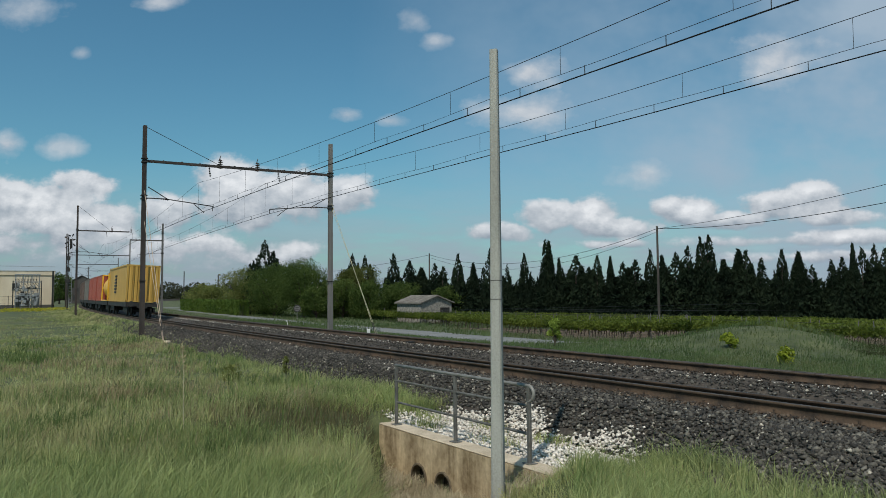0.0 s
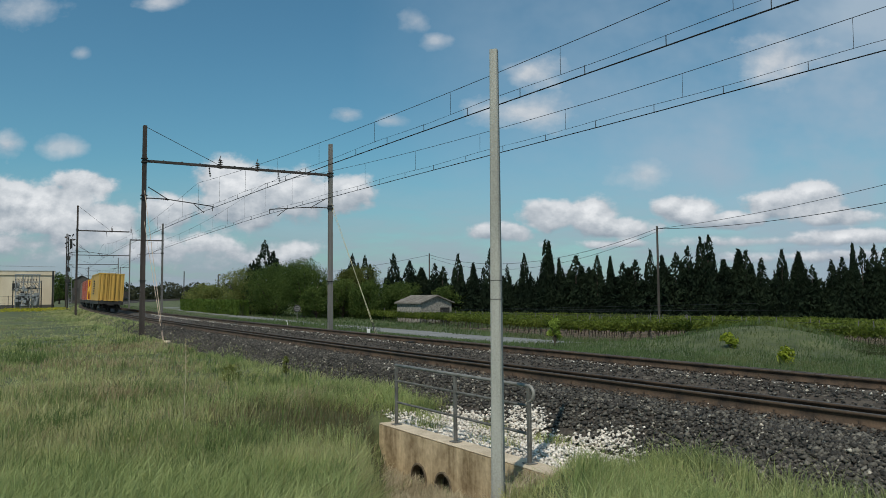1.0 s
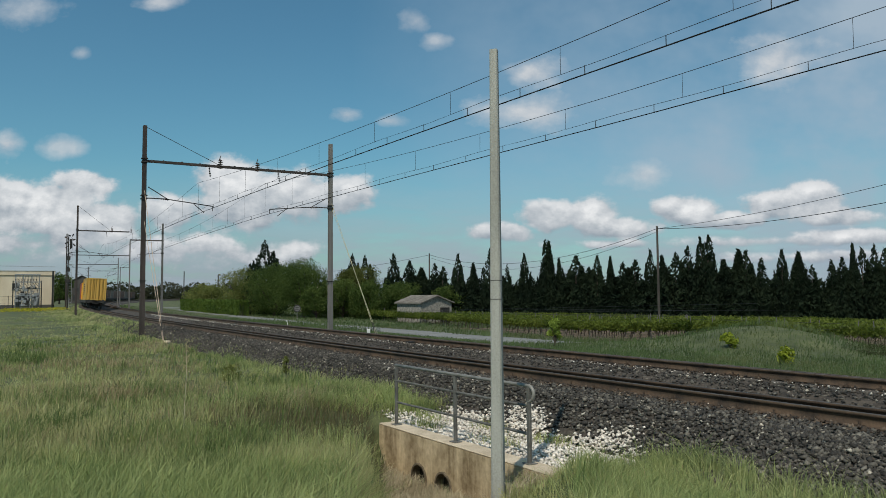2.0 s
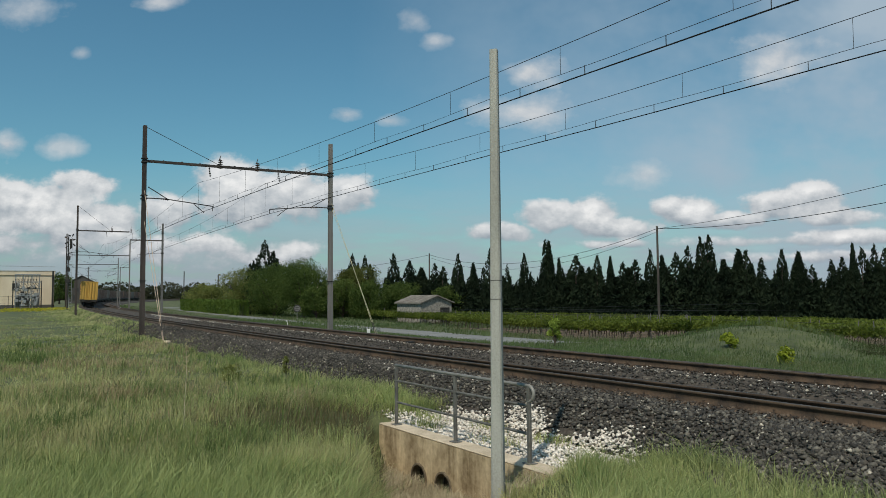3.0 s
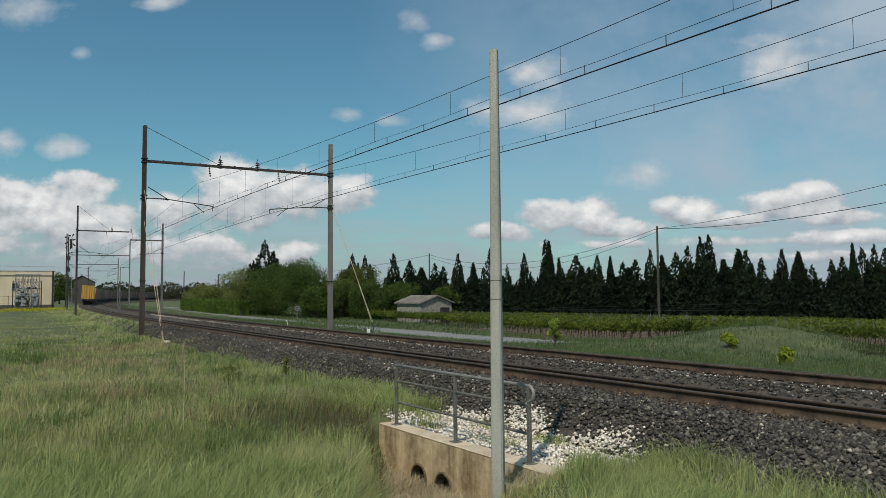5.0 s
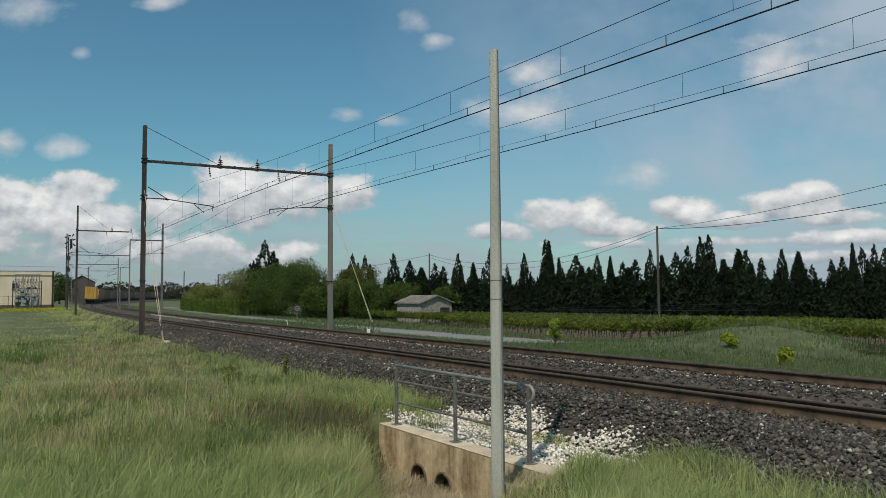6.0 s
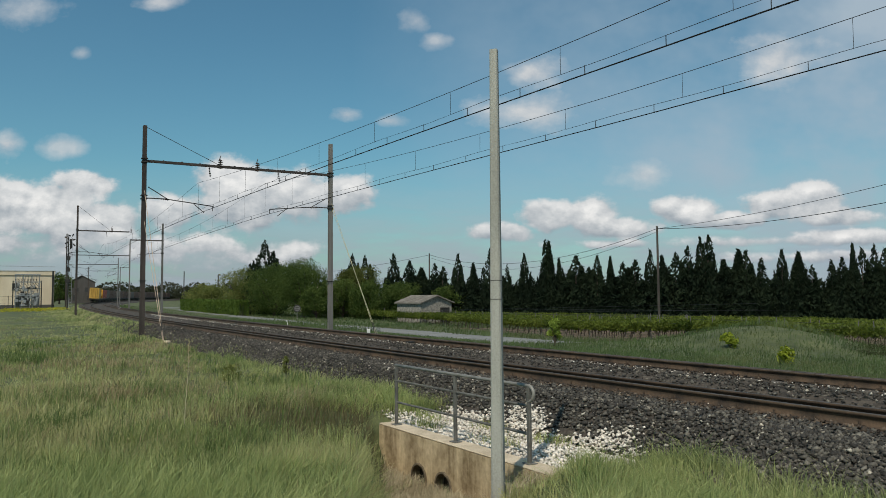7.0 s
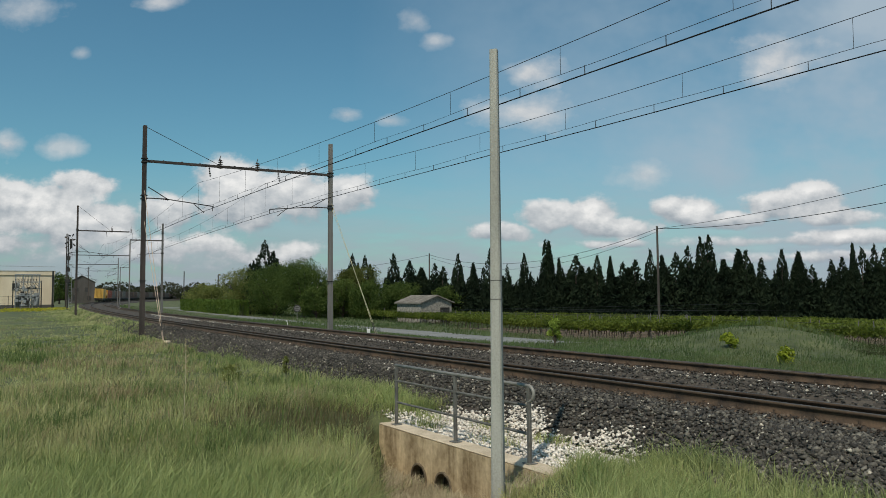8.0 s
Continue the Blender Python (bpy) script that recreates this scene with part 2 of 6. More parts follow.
def rubble(name, steps):
    """Broken stone: each lump takes one of a few shades, with fine grain and dust over it."""
    m = bpy.data.materials.new(name)
    m.use_nodes = True
    n, l = m.node_tree.nodes, m.node_tree.links
    bsdf, geo, tex = n["Principled BSDF"], n.new("ShaderNodeNewGeometry"), n.new("ShaderNodeTexCoord")
    ramp = n.new("ShaderNodeValToRGB")
    while len(ramp.color_ramp.elements) < len(steps):
        ramp.color_ramp.elements.new(0.5)
    for e, (at, colour) in zip(ramp.color_ramp.elements, steps):
        e.position, e.color = at, (*colour, 1)
    l.new(geo.outputs["Random Per Island"], ramp.inputs[0])
    grain, dust = n.new("ShaderNodeTexNoise"), n.new("ShaderNodeTexNoise")
    for t, sc in ((grain, 45.0), (dust, 0.9)):
        t.inputs["Scale"].default_value, t.inputs["Detail"].default_value = sc, 4
        l.new(tex.outputs["Object"], t.inputs["Vector"])
    a = n.new("ShaderNodeMath")
    a.operation = "MULTIPLY"
    l.new(grain.outputs["Fac"], a.inputs[0])
    l.new(dust.outputs["Fac"], a.inputs[1])
    v = n.new("ShaderNodeMapRange")
    l.new(a.outputs[0], v.inputs[0])
    v.inputs[1].default_value, v.inputs[2].default_value, v.inputs[3].default_value, v.inputs[4].default_value = 0.12, 0.4, 0.65, 1.4
    hsv = n.new("ShaderNodeHueSaturation")
    l.new(ramp.outputs[0], hsv.inputs["Color"])
    l.new(v.outputs[0], hsv.inputs["Value"])
    l.new(hsv.outputs[0], bsdf.inputs["Base Color"])
    bsdf.inputs["Roughness"].default_value = 0.82
    b = n.new("ShaderNodeBump")
    b.inputs["Strength"].default_value, b.inputs["Distance"].default_value = 0.3, 0.01
    l.new(grain.outputs["Fac"], b.inputs["Height"])
    l.new(b.outputs[0], bsdf.inputs["Normal"])
    return m


def meadow(name, dark, green, straw, patch=0.2, spare=0.12):
    """Grass: drifts of straw and of deep green through the field, and each blade its own shade."""
    m = bpy.data.materials.new(name)
    m.use_nodes = True
    n, l = m.node_tree.nodes, m.node_tree.links
    bsdf, geo = n["Principled BSDF"], n.new("ShaderNodeNewGeometry")

    def drift(scale, lo, hi, gain):
        t, r, a = n.new("ShaderNodeTexNoise"), n.new("ShaderNodeMapRange"), n.new("ShaderNodeMath")
        t.inputs["Scale"].default_value, t.inputs["Detail"].default_value, t.inputs["Roughness"].default_value = scale, 4, 0.6
        l.new(geo.outputs["Position"], t.inputs["Vector"])
        l.new(t.outputs["Fac"], r.inputs[0])
        r.inputs[1].default_value, r.inputs[2].default_value = lo, hi
        a.operation, a.use_clamp = "MULTIPLY_ADD", True
        l.new(geo.outputs["Random Per Island"], a.inputs[0])
        a.inputs[1].default_value = gain
        l.new(r.outputs[0], a.inputs[2])
        return a.outputs[0]

    def blend(fac, a, b):
        x = n.new("ShaderNodeMix")
        x.data_type = "RGBA"
        l.new(fac, x.inputs[0])
        for k, v in ((6, a), (7, b)):
            if isinstance(v, tuple):
                x.inputs[k].default_value = (*v, 1)
            else:
                l.new(v, x.inputs[k])
        return x.outputs[2]

    colour = blend(drift(patch * 4.5, 0.36, 0.72, 0.42), dark, green)
    less = n.new("ShaderNodeMath")
    less.operation, less.use_clamp = "SUBTRACT", True
    l.new(drift(patch, 0.44, 0.70, 0.5), less.inputs[0])
    less.inputs[1].default_value = spare
    colour = blend(less.outputs[0], colour, straw)
    l.new(colour, bsdf.inputs["Base Color"])
    bsdf.inputs["Roughness"].default_value, bsdf.inputs["Specular IOR Level"].default_value = 0.65, 0.25
    tr, sh = n.new("ShaderNodeBsdfTranslucent"), n.new("ShaderNodeMixShader")
    l.new(colour, tr.inputs[0])
    sh.inputs[0].default_value = 0.4
    l.new(bsdf.outputs[0], sh.inputs[1])
    l.new(tr.outputs[0], sh.inputs[2])
    l.new(sh.outputs[0], n["Material Output"].inputs[0])
    return m


EARTH = surface("earth_and_grass", (0.040, 0.056, 0.018), (0.125, 0.135, 0.052), 0.5, 0.95, bump=0.6, fine=5.0, where="Object")
BALLAST = surface("ballast", (0.014, 0.0105, 0.008), (0.098, 0.078, 0.060), 5.0, 0.95, bump=1.0, fine=22.0)
STONE = rubble("ballast_stone", ((0.0, (0.018, 0.0155, 0.013)), (0.45, (0.050, 0.043, 0.035)), (0.84, (0.098, 0.087, 0.071)), (0.972, (0.17, 0.152, 0.122)), (1.0, (0.42, 0.375, 0.305))))
RUST_STONE = rubble("rust_stained_stone", ((0.0, (0.018, 0.013, 0.009)), (0.5, (0.055, 0.037, 0.024)), (0.9, (0.11, 0.076, 0.05)), (1.0, (0.20, 0.155, 0.11))))
WHITE_STONE = surface("white_limestone", (0.52, 0.45, 0.375), (0.84, 0.77, 0.68), 2.0, 0.85, bump=0.3, fine=40, spread=0.5)
RUST = surface("rusty_rail", (0.026, 0.017, 0.011), (0.120, 0.074, 0.043), 2.5, 0.75, 0.1, 0.3, 40)
RAIL_TOP = surface("worn_rail_head", (0.040, 0.032, 0.026), (0.115, 0.092, 0.074), 3.0, 0.62, 0.3, 0.1, 50)
SLEEPER = surface("sleeper_concrete", (0.06, 0.05, 0.042), (0.15, 0.13, 0.11), 4.0, 0.9, spread=0.2)
CONCRETE = surface("post_concrete", (0.25, 0.245, 0.215), (0.49, 0.47, 0.415), 2.0, 0.85, bump=0.25, fine=45, streak=6)
WALL_CONCRETE = surface("headwall_concrete", (0.17, 0.112, 0.052), (0.64, 0.49, 0.30), 4.5, 0.9, bump=0.25, fine=9, streak=7)
GALVANISED = surface("weathered_steel_tube", (0.070, 0.064, 0.055), (0.185, 0.175, 0.155), 6, 0.65, 0.15, 0.2, 70)
POLE_STEEL = surface("pole_steel", (0.020, 0.016, 0.014), (0.090, 0.068, 0.058), 1.2, 0.7, 0.2, 0.2, 30, streak=8)
POLE_GREY = surface("pole_grey_steel", (0.085, 0.08, 0.075), (0.22, 0.205, 0.19), 1.2, 0.7, 0.1, 0.2, 30, streak=8)
WIRE = surface("wire_copper", (0.03, 0.03, 0.032), (0.06, 0.06, 0.06), 8, 0.6, 0.5, 0.0)
INSULATOR = surface("insulator_glaze", (0.035, 0.022, 0.018), (0.08, 0.05, 0.04), 8, 0.3, 0.0, 0.0)
GUY = surface("guy_sheath", (0.42, 0.30, 0.22), (0.62, 0.48, 0.36), 3, 0.6, 0.0, 0.0)
GUY_YELLOW = surface("guy_yellow_sheath", (0.36, 0.33, 0.20), (0.50, 0.46, 0.30), 3, 0.6, 0.0, 0.0)
WOOD_POLE = surface("pole_wood", (0.035, 0.030, 0.026), (0.10, 0.084, 0.070), 2.0, 0.9, bump=0.3, fine=40, streak=8)
ROAD = surface("road_gravel", (0.13, 0.13, 0.122), (0.26, 0.252, 0.238), 0.8, 0.95, bump=0.4, fine=20)
GRASS = meadow("grass_blade", (0.060, 0.105, 0.030), (0.41, 0.47, 0.170), (0.54, 0.50, 0.245))
TALL_GRASS = foliage("tall_grass_blade", (0.14, 0.21, 0.06), (0.58, 0.60, 0.27), 0.42, 0.6, 0.8, 0.35)
DRY_GRASS = foliage("dry_grass_blade", (0.24, 0.19, 0.10), (0.56, 0.47, 0.28), 0.3, 0.8, 0.6)
PALE_STRAW = foliage("pale_straw", (0.30, 0.24, 0.15), (0.66, 0.57, 0.40), 0.3, 0.8, 1.5)
REED = foliage("reed_blade", (0.065, 0.058, 0.026), (0.24, 0.195, 0.105), 0.3, 0.75, 0.7)
TUSSOCK = foliage("tussock_blade", (0.060, 0.110, 0.030), (0.30, 0.35, 0.125), 0.4, 0.65, 0.6, 0.3)
CYPRESS = foliage("cypress_needles", (0.012, 0.021, 0.012), (0.036, 0.052, 0.026), 0.35, 0.85, 0.35, 0.2)
LEAF = foliage("broad_leaves", (0.048, 0.080, 0.018), (0.15, 0.195, 0.050), 0.35, 0.7, 0.5, 0.25)
LEAF_LIGHT = foliage("light_leaves", (0.085, 0.11, 0.025), (0.27, 0.28, 0.085), 0.35, 0.55, 0.6)
HEDGE = foliage("hedge_leaves", (0.046, 0.088, 0.014), (0.145, 0.20, 0.036), 0.25, 0.55, 0.5)
# far verge grass: cloud shade is put into these darker greens
VERGE_SHADED = meadow("shaded_verge_blade", (0.046, 0.078, 0.026), (0.118, 0.168, 0.060), (0.17, 0.155, 0.075), 0.10, 0.5)
VINE = foliage("vine_leaves", (0.050, 0.080, 0.012), (0.21, 0.24, 0.042), 0.35, 0.55, 0.3, 0.35)
SOIL = surface("vineyard_soil", (0.085, 0.058, 0.036), (0.20, 0.145, 0.098), 0.9, 0.95, bump=0.6, fine=9)
YELLOW_LEAF = foliage("yellow_green_leaves", (0.13, 0.19, 0.02), (0.40, 0.43, 0.05), 0.35, 0.5, 0.8)
FLOWER = foliage("yellow_flowers", (0.30, 0.30, 0.03), (0.60, 0.52, 0.04), 0.3, 0.6, 0.8)
BARK = surface("bark", (0.035, 0.027, 0.02), (0.11, 0.085, 0.065), 3, 0.95, bump=0.6, fine=25, streak=5)
PLASTER = surface("pale_plaster", (0.58, 0.47, 0.33), (0.74, 0.63, 0.47), 0.5, 0.9, bump=0.1, fine=12, streak=4)
PLASTER_GREY = surface("grey_plaster", (0.055, 0.05, 0.045), (0.11, 0.10, 0.092), 0.5, 0.9, bump=0.1, fine=12, streak=4)
SHED_WALL = surface("rubble_wall", (0.13, 0.115, 0.10), (0.40, 0.36, 0.31), 3.2, 0.95, bump=0.8, fine=9)
ROOF_TILE = surface("roof_tile", (0.12, 0.105, 0.090), (0.26, 0.235, 0.205), 1.2, 0.9, bump=0.3, fine=12, spread=0.25)
ROOF_ORANGE = surface("orange_roof_tile", (0.38, 0.22, 0.14), (0.56, 0.36, 0.24), 1.2, 0.9, bump=0.3, fine=12)
DARK_METAL = surface("dark_metal", (0.018, 0.017, 0.016), (0.06, 0.055, 0.05), 3, 0.7, 0.3, 0.2, 30)
EQUIPMENT = surface("switchgear_grey", (0.20, 0.21, 0.21), (0.38, 0.39, 0.39), 2, 0.6, 0.3, 0.1, 30)
YELLOW_PAINT = surface("yellow_container_paint", (0.44, 0.25, 0.045), (0.58, 0.35, 0.075), 0.9, 0.55, 0.0, 0.1, 20, streak=4)
RED_PAINT = surface("red_container_paint", (0.26, 0.055, 0.035), (0.38, 0.09, 0.055), 0.9, 0.5, 0.0, 0.1, 20, streak=4)
AMBER_PAINT = surface("amber_tank_paint", (0.72, 0.36, 0.02), (0.86, 0.48, 0.04), 0.9, 0.35, 0.0, 0.05, 20)
BROWN_PAINT = surface("brown_wagon_paint", (0.07, 0.042, 0.032), (0.15, 0.09, 0.07), 0.8, 0.6, 0.0, 0.1, 20, streak=4)
GREY_PAINT = surface("grey_container_paint", (0.10, 0.088, 0.075), (0.18, 0.16, 0.14), 0.8, 0.6, 0.0, 0.1, 20, streak=4)
WHITE_PAINT = surface("white_paint", (0.62, 0.61, 0.58), (0.80, 0.79, 0.76), 3, 0.6, 0.0, 0.05, 40)
BLACK_INK = surface("black_lettering", (0.02, 0.02, 0.02), (0.05, 0.05, 0.05), 5, 0.6, 0.0, 0.0)
HILL = surface("far_woods", (0.055, 0.075, 0.070), (0.10, 0.12, 0.10), 0.02, 1.0, bump=0.0, fine=0.2)


# ---- mesh helpers ----
def box(bm, x0, x1, y0, y1, z0, z1, m=None):
    co = [(x, y, z) for z in (z0, z1) for y in (y0, y1) for x in (x0, x1)]
    v = [bm.verts.new(m @ Vector(c) if m else c) for c in co]
    for f in ((0, 2, 3, 1), (4, 5, 7, 6), (0, 1, 5, 4), (2, 6, 7, 3), (0, 4, 6, 2), (1, 3, 7, 5)):
        bm.faces.new([v[i] for i in f])
    return v


def tube(bm, a, b, r0, r1=None, sides=8):
    """A rod from a to b, closed at both ends."""
    a, b = Vector(a), Vector(b)
    r1 = r0 if r1 is None else r1
    q = (b - a).to_track_quat("Z", "Y")
    rings = []
    for c, r in ((a, r0), (b, r1)):
        rings.append([bm.verts.new(c + q @ Vector((r * math.cos(t), r * math.sin(t), 0))) for t in [2 * math.pi * i / sides for i in range(sides)]])
    for i in range(sides):
        j = (i + 1) % sides
        bm.faces.new((rings[0][i], rings[0][j], rings[1][j], rings[1][i]))
    bm.faces.new(rings[0][::-1])
    bm.faces.new(rings[1])


def sweep(bm, path, r, sides=5):
    """A thin wire or bent tube along a path of points."""
    path = [Vector(p) for p in path]
    prev = None
    for i, p in enumerate(path):
        d = (path[min(i + 1, len(path) - 1)] - path[max(i - 1, 0)]).normalized()
        q = d.to_track_quat("Z", "Y")
        ring = [bm.verts.new(p + q @ Vector((r * math.cos(t), r * math.sin(t), 0))) for t in [2 * math.pi * k / sides for k in range(sides)]]
        if prev:
            best = min(range(sides), key=lambda o: (ring[o].co - prev[0].co).length)
            ring = ring[best:] + ring[:best]
            for k in range(sides):
                bm.faces.new((prev[k], prev[(k + 1) % sides], ring[(k + 1) % sides], ring[k]))
        else:
            bm.faces.new(ring[::-1])
        prev = ring
    bm.faces.new(prev)


def bevel(bm, width, segments=1):
    bmesh.ops.bevel(bm, geom=bm.edges[:], offset=width, segments=segments, affect="EDGES", profile=0.5)


def to_mesh(bm, material, smooth=False):
    bmesh.ops.recalc_face_normals(bm, faces=bm.faces[:])
    me = bpy.data.meshes.new("mesh")
    bm.to_mesh(me)
    bm.free()
    for m in (material if isinstance(material, (list, tuple)) else [material]):
        me.materials.append(m)
    if smooth:
        me.shade_smooth()
    return me


def part(name, bm, material, parent=None, label="", smooth=False, kind=""):
    ob = new(name, to_mesh(bm, material, smooth))
    ob.parent = parent
    return tagged(ob, label=label, kind=kind)


def thing(name, m, label, category, group="", kind=""):
    ob = new(name)
    ob.matrix_basis = m
    return tagged(ob, label, category, group, kind)


def raw_mesh(name, verts, faces, material, parent=None, kind="", label=""):
    """A mesh from arrays; all faces have the same number of corners."""
    verts, faces = np.asarray(verts, np.float32), np.asarray(faces, np.int32)
    me = bpy.data.meshes.new(name)
    me.vertices.add(len(verts))
    me.vertices.foreach_set("co", verts.ravel())
    me.loops.add(faces.size)
    me.loops.foreach_set("vertex_index", faces.ravel())
    me.polygons.add(len(faces))
    me.polygons.foreach_set("loop_start", np.arange(len(faces), dtype=np.int32) * faces.shape[1])
    me.update(calc_edges=True)
    me.materials.append(material)
    ob = new(name, me)
    ob.parent = parent
    return tagged(ob, label=label, kind=kind)


def leaf_quads(rng, points, size, upright=0.0, long=1.0):
    """A small four-cornered leaf or spray at each point, turned at random."""
    n = len(points)
    a = rng.normal(size=(n, 3))
    a[:, 2] = a[:, 2] * (1 - upright) + upright * 2.0
    a /= np.linalg.norm(a, axis=1)[:, None]
    b = np.cross(a, rng.normal(size=(n, 3)))
    b /= np.linalg.norm(b, axis=1)[:, None] + 1e-9
    sz = (size * rng.uniform(0.6, 1.4, n))[:, None]
    c = np.cross(a, b)
    v = np.stack([points - a * sz * long, points + b * sz * 0.55 + c * sz * 0.12, points + a * sz * long, points - b * sz * 0.55 + c * sz * 0.12], 1).reshape(-1, 3)
    return v, np.arange(4 * n).reshape(n, 4)


def smooth_step(x):
    x = np.clip(x, 0, 1)
    return x * x * (3 - 2 * x)


def wave(x, y):
    """Gentle unevenness of the ground."""
    return 0.5 * np.sin(x * 0.9 + 1.3 * np.sin(y * 0.31)) * np.sin(y * 0.7 + 0.8 * np.sin(x * 0.43)) + 0.5 * np.sin(x * 0.27 - y * 0.21 + 1.0)


WALL_OFF, WALL_S0, WALL_S1, WALL_TOP = -4.15, 7.25, 11.8, -0.67


def ground_z(x, y):
    x, y = np.asarray(x, float), np.asarray(y, float)
    s, off = track_coords(x, y)
    near = -0.62 + 0.07 * wave(x, y) + 0.10 * smooth_step((s - 12) / 3) * smooth_step((off + 6) / 3)
    # the fields beyond the line lie about a metre lower
    far = np.interp(off, (6.5, 17.0, 28.0, 78.0), (-0.85, -1.42, -1.88, -3.05)) + 0.05 * wave(x * 0.7, y * 0.7)
    side = smooth_step((off - 1.9) / 1.0)
    z = near * (1 - side) + far * side
    bed = smooth_step((off + 3.2) / 0.5) * smooth_step((SPACING + 3.3 - off) / 0.5)
    z = z * (1 - bed) - 0.78 * bed
    # ditch before the culvert, and the level pocket of white stone behind its wall
    dip = smooth_step((12.3 - s) / 0.9) * smooth_step((x / np.maximum(y, 1.0) + 0.115) / 0.04) * smooth_step((0.085 - x / np.maximum(y, 1.0)) / 0.035)
    dip = dip * smooth_step((-4.02 - off) / 0.12) * smooth_step((y - 4.0) / 2.5)
    z = z - 0.80 * dip
    u = x / np.maximum(y, 1.0)
    z = z - 0.26 * smooth_step((u - 0.04) / 0.05) * smooth_step((0.18 - u) / 0.05) * smooth_step((-4.02 - off) / 0.12) * smooth_step((y - 4.5) / 2.5) * (1 - dip)
    pocket = smooth_step((12.6 - s) / 1.0) * smooth_step((s - 6.2) / 0.8) * smooth_step((off + 4.1) / 0.1) * smooth_step((-2.6 - off) / 0.4)
    z = z * (1 - pocket) - 0.76 * pocket
    # the bank beside the wall
    z = z + 0.16 * np.exp(-(((s - 13.4) / 1.2) ** 2 + ((off + 5.2) / 1.6) ** 2))
    z = z + 0.16 * np.exp(-(((s - 5.7) / 0.7) ** 2 + ((off + 3.4) / 0.6) ** 2))
    z = z + 0.24 * np.exp(-(((s - 6.7) / 0.5) ** 2 + ((off + 4.6) / 0.5) ** 2))
    # grassy bank at the head of the vines
    z = z + 1.6 * np.exp(-(((x - 20.3) / np.where(x < 20.3, 6.0, 3.9)) ** 2 + ((y - 47.0) / 5.5) ** 2))
    return z


def spaced(lo, fine0, fine1, hi, step, grow=1.16):
    mid = list(np.arange(fine0, fine1 + 1e-6, step))
    up, d, v = [], step, fine1
    while v < hi:
        d *= grow
        v += d
        up.append(v)
    down, d, v = [], step, fine0
    while v > lo:
        d *= grow
        v -= d
        down.append(v)
    return np.array(down[::-1] + mid + up)


def build_ground():
    xs, ys = spaced(-4200, -5, 6, 4200, 0.15), spaced(-400, 5, 17, 4500, 0.15)
    gx, gy = np.meshgrid(xs, ys)
    v = np.stack([gx, gy, ground_z(gx, gy)], -1).reshape(-1, 3)
    nx, ny = len(xs), len(ys)
    i = (np.arange(ny - 1)[:, None] * nx + np.arange(nx - 1)[None, :]).ravel()
    ob = raw_mesh("ground", v, np.stack([i, i + 1, i + nx + 1, i + nx], 1), EARTH)
    ob.data.shade_smooth()
    tagged(ob, "green grassy earth with pale dry patches", "ground", kind="structure")


build_ground()


# ---- railway ----
def ribbon(profile, s_values, closed):
    """A cross-section of (offset, height) drawn along the curve."""
    v = [tuple(on_track(s, o, z)) for s in s_values for o, z in profile]
    n, f = len(profile), []
    for i in range(len(s_values) - 1):
        for j in range(n if closed else n - 1):
            k = (j + 1) % n
            f.append((i * n + j, i * n + k, (i + 1) * n + k, (i + 1) * n + j))
    return v, f


LONG = [-60 + 3.0 * i for i in range(31)] + [36 + 6.0 * i for i in range(90)]
BED = [(NEAR_EDGE - 0.15, -0.95), (NEAR_EDGE, -0.70), (-1.85, -0.24), (-0.8, -0.19), (0.8, -0.24 - CANT * 0.7), (1.9, -0.37),
       (SPACING - 1.75, -0.27), (SPACING - 0.8, -0.19), (SPACING + 0.8, -0.24 - CANT * 0.7), (SPACING + 1.8, -0.40), (FAR_EDGE, -0.82), (FAR_EDGE + 0.15, -1.0)]
bed_x, bed_z = [p[0] for p in BED], [p[1] for p in BED]
bv, bf = ribbon(BED, LONG, False)
ballast = raw_mesh("ballast_bed", bv, bf, BALLAST)
tagged(ballast, "dark grey crushed stone bed under both tracks", "ballast", kind="structure")

RAIL = [(-0.075, -0.172), (-0.075, -0.160), (-0.012, -0.142), (-0.010, -0.050), (-0.036, -0.040), (-0.036, -0.006), (-0.028, 0.0),
        (0.028, 0.0), (0.036, -0.006), (0.036, -0.040), (0.010, -0.050), (0.012, -0.142), (0.075, -0.160), (0.075, -0.172)]


def sleeper_mesh():
    bm = bmesh.new()
    for x0 in (-1.13, 0.29):
        box(bm, x0, x0 + 0.84, -0.145, 0.145, -0.10, 0.12)
    bevel(bm, 0.02)
    tube(bm, (-0.4, 0, 0.03), (0.4, 0, 0.03), 0.03, sides=6)
    return to_mesh(bm, SLEEPER)


def clip_mesh():
    bm = bmesh.new()
    for x in (-0.10, 0.10):
        box(bm, x - 0.045, x + 0.045, -0.05, 0.05, 0.0, 0.035)
        tube(bm, (x, 0, 0.03), (x, 0, 0.075), 0.016, sides=6)
    return to_mesh(bm, RUST)


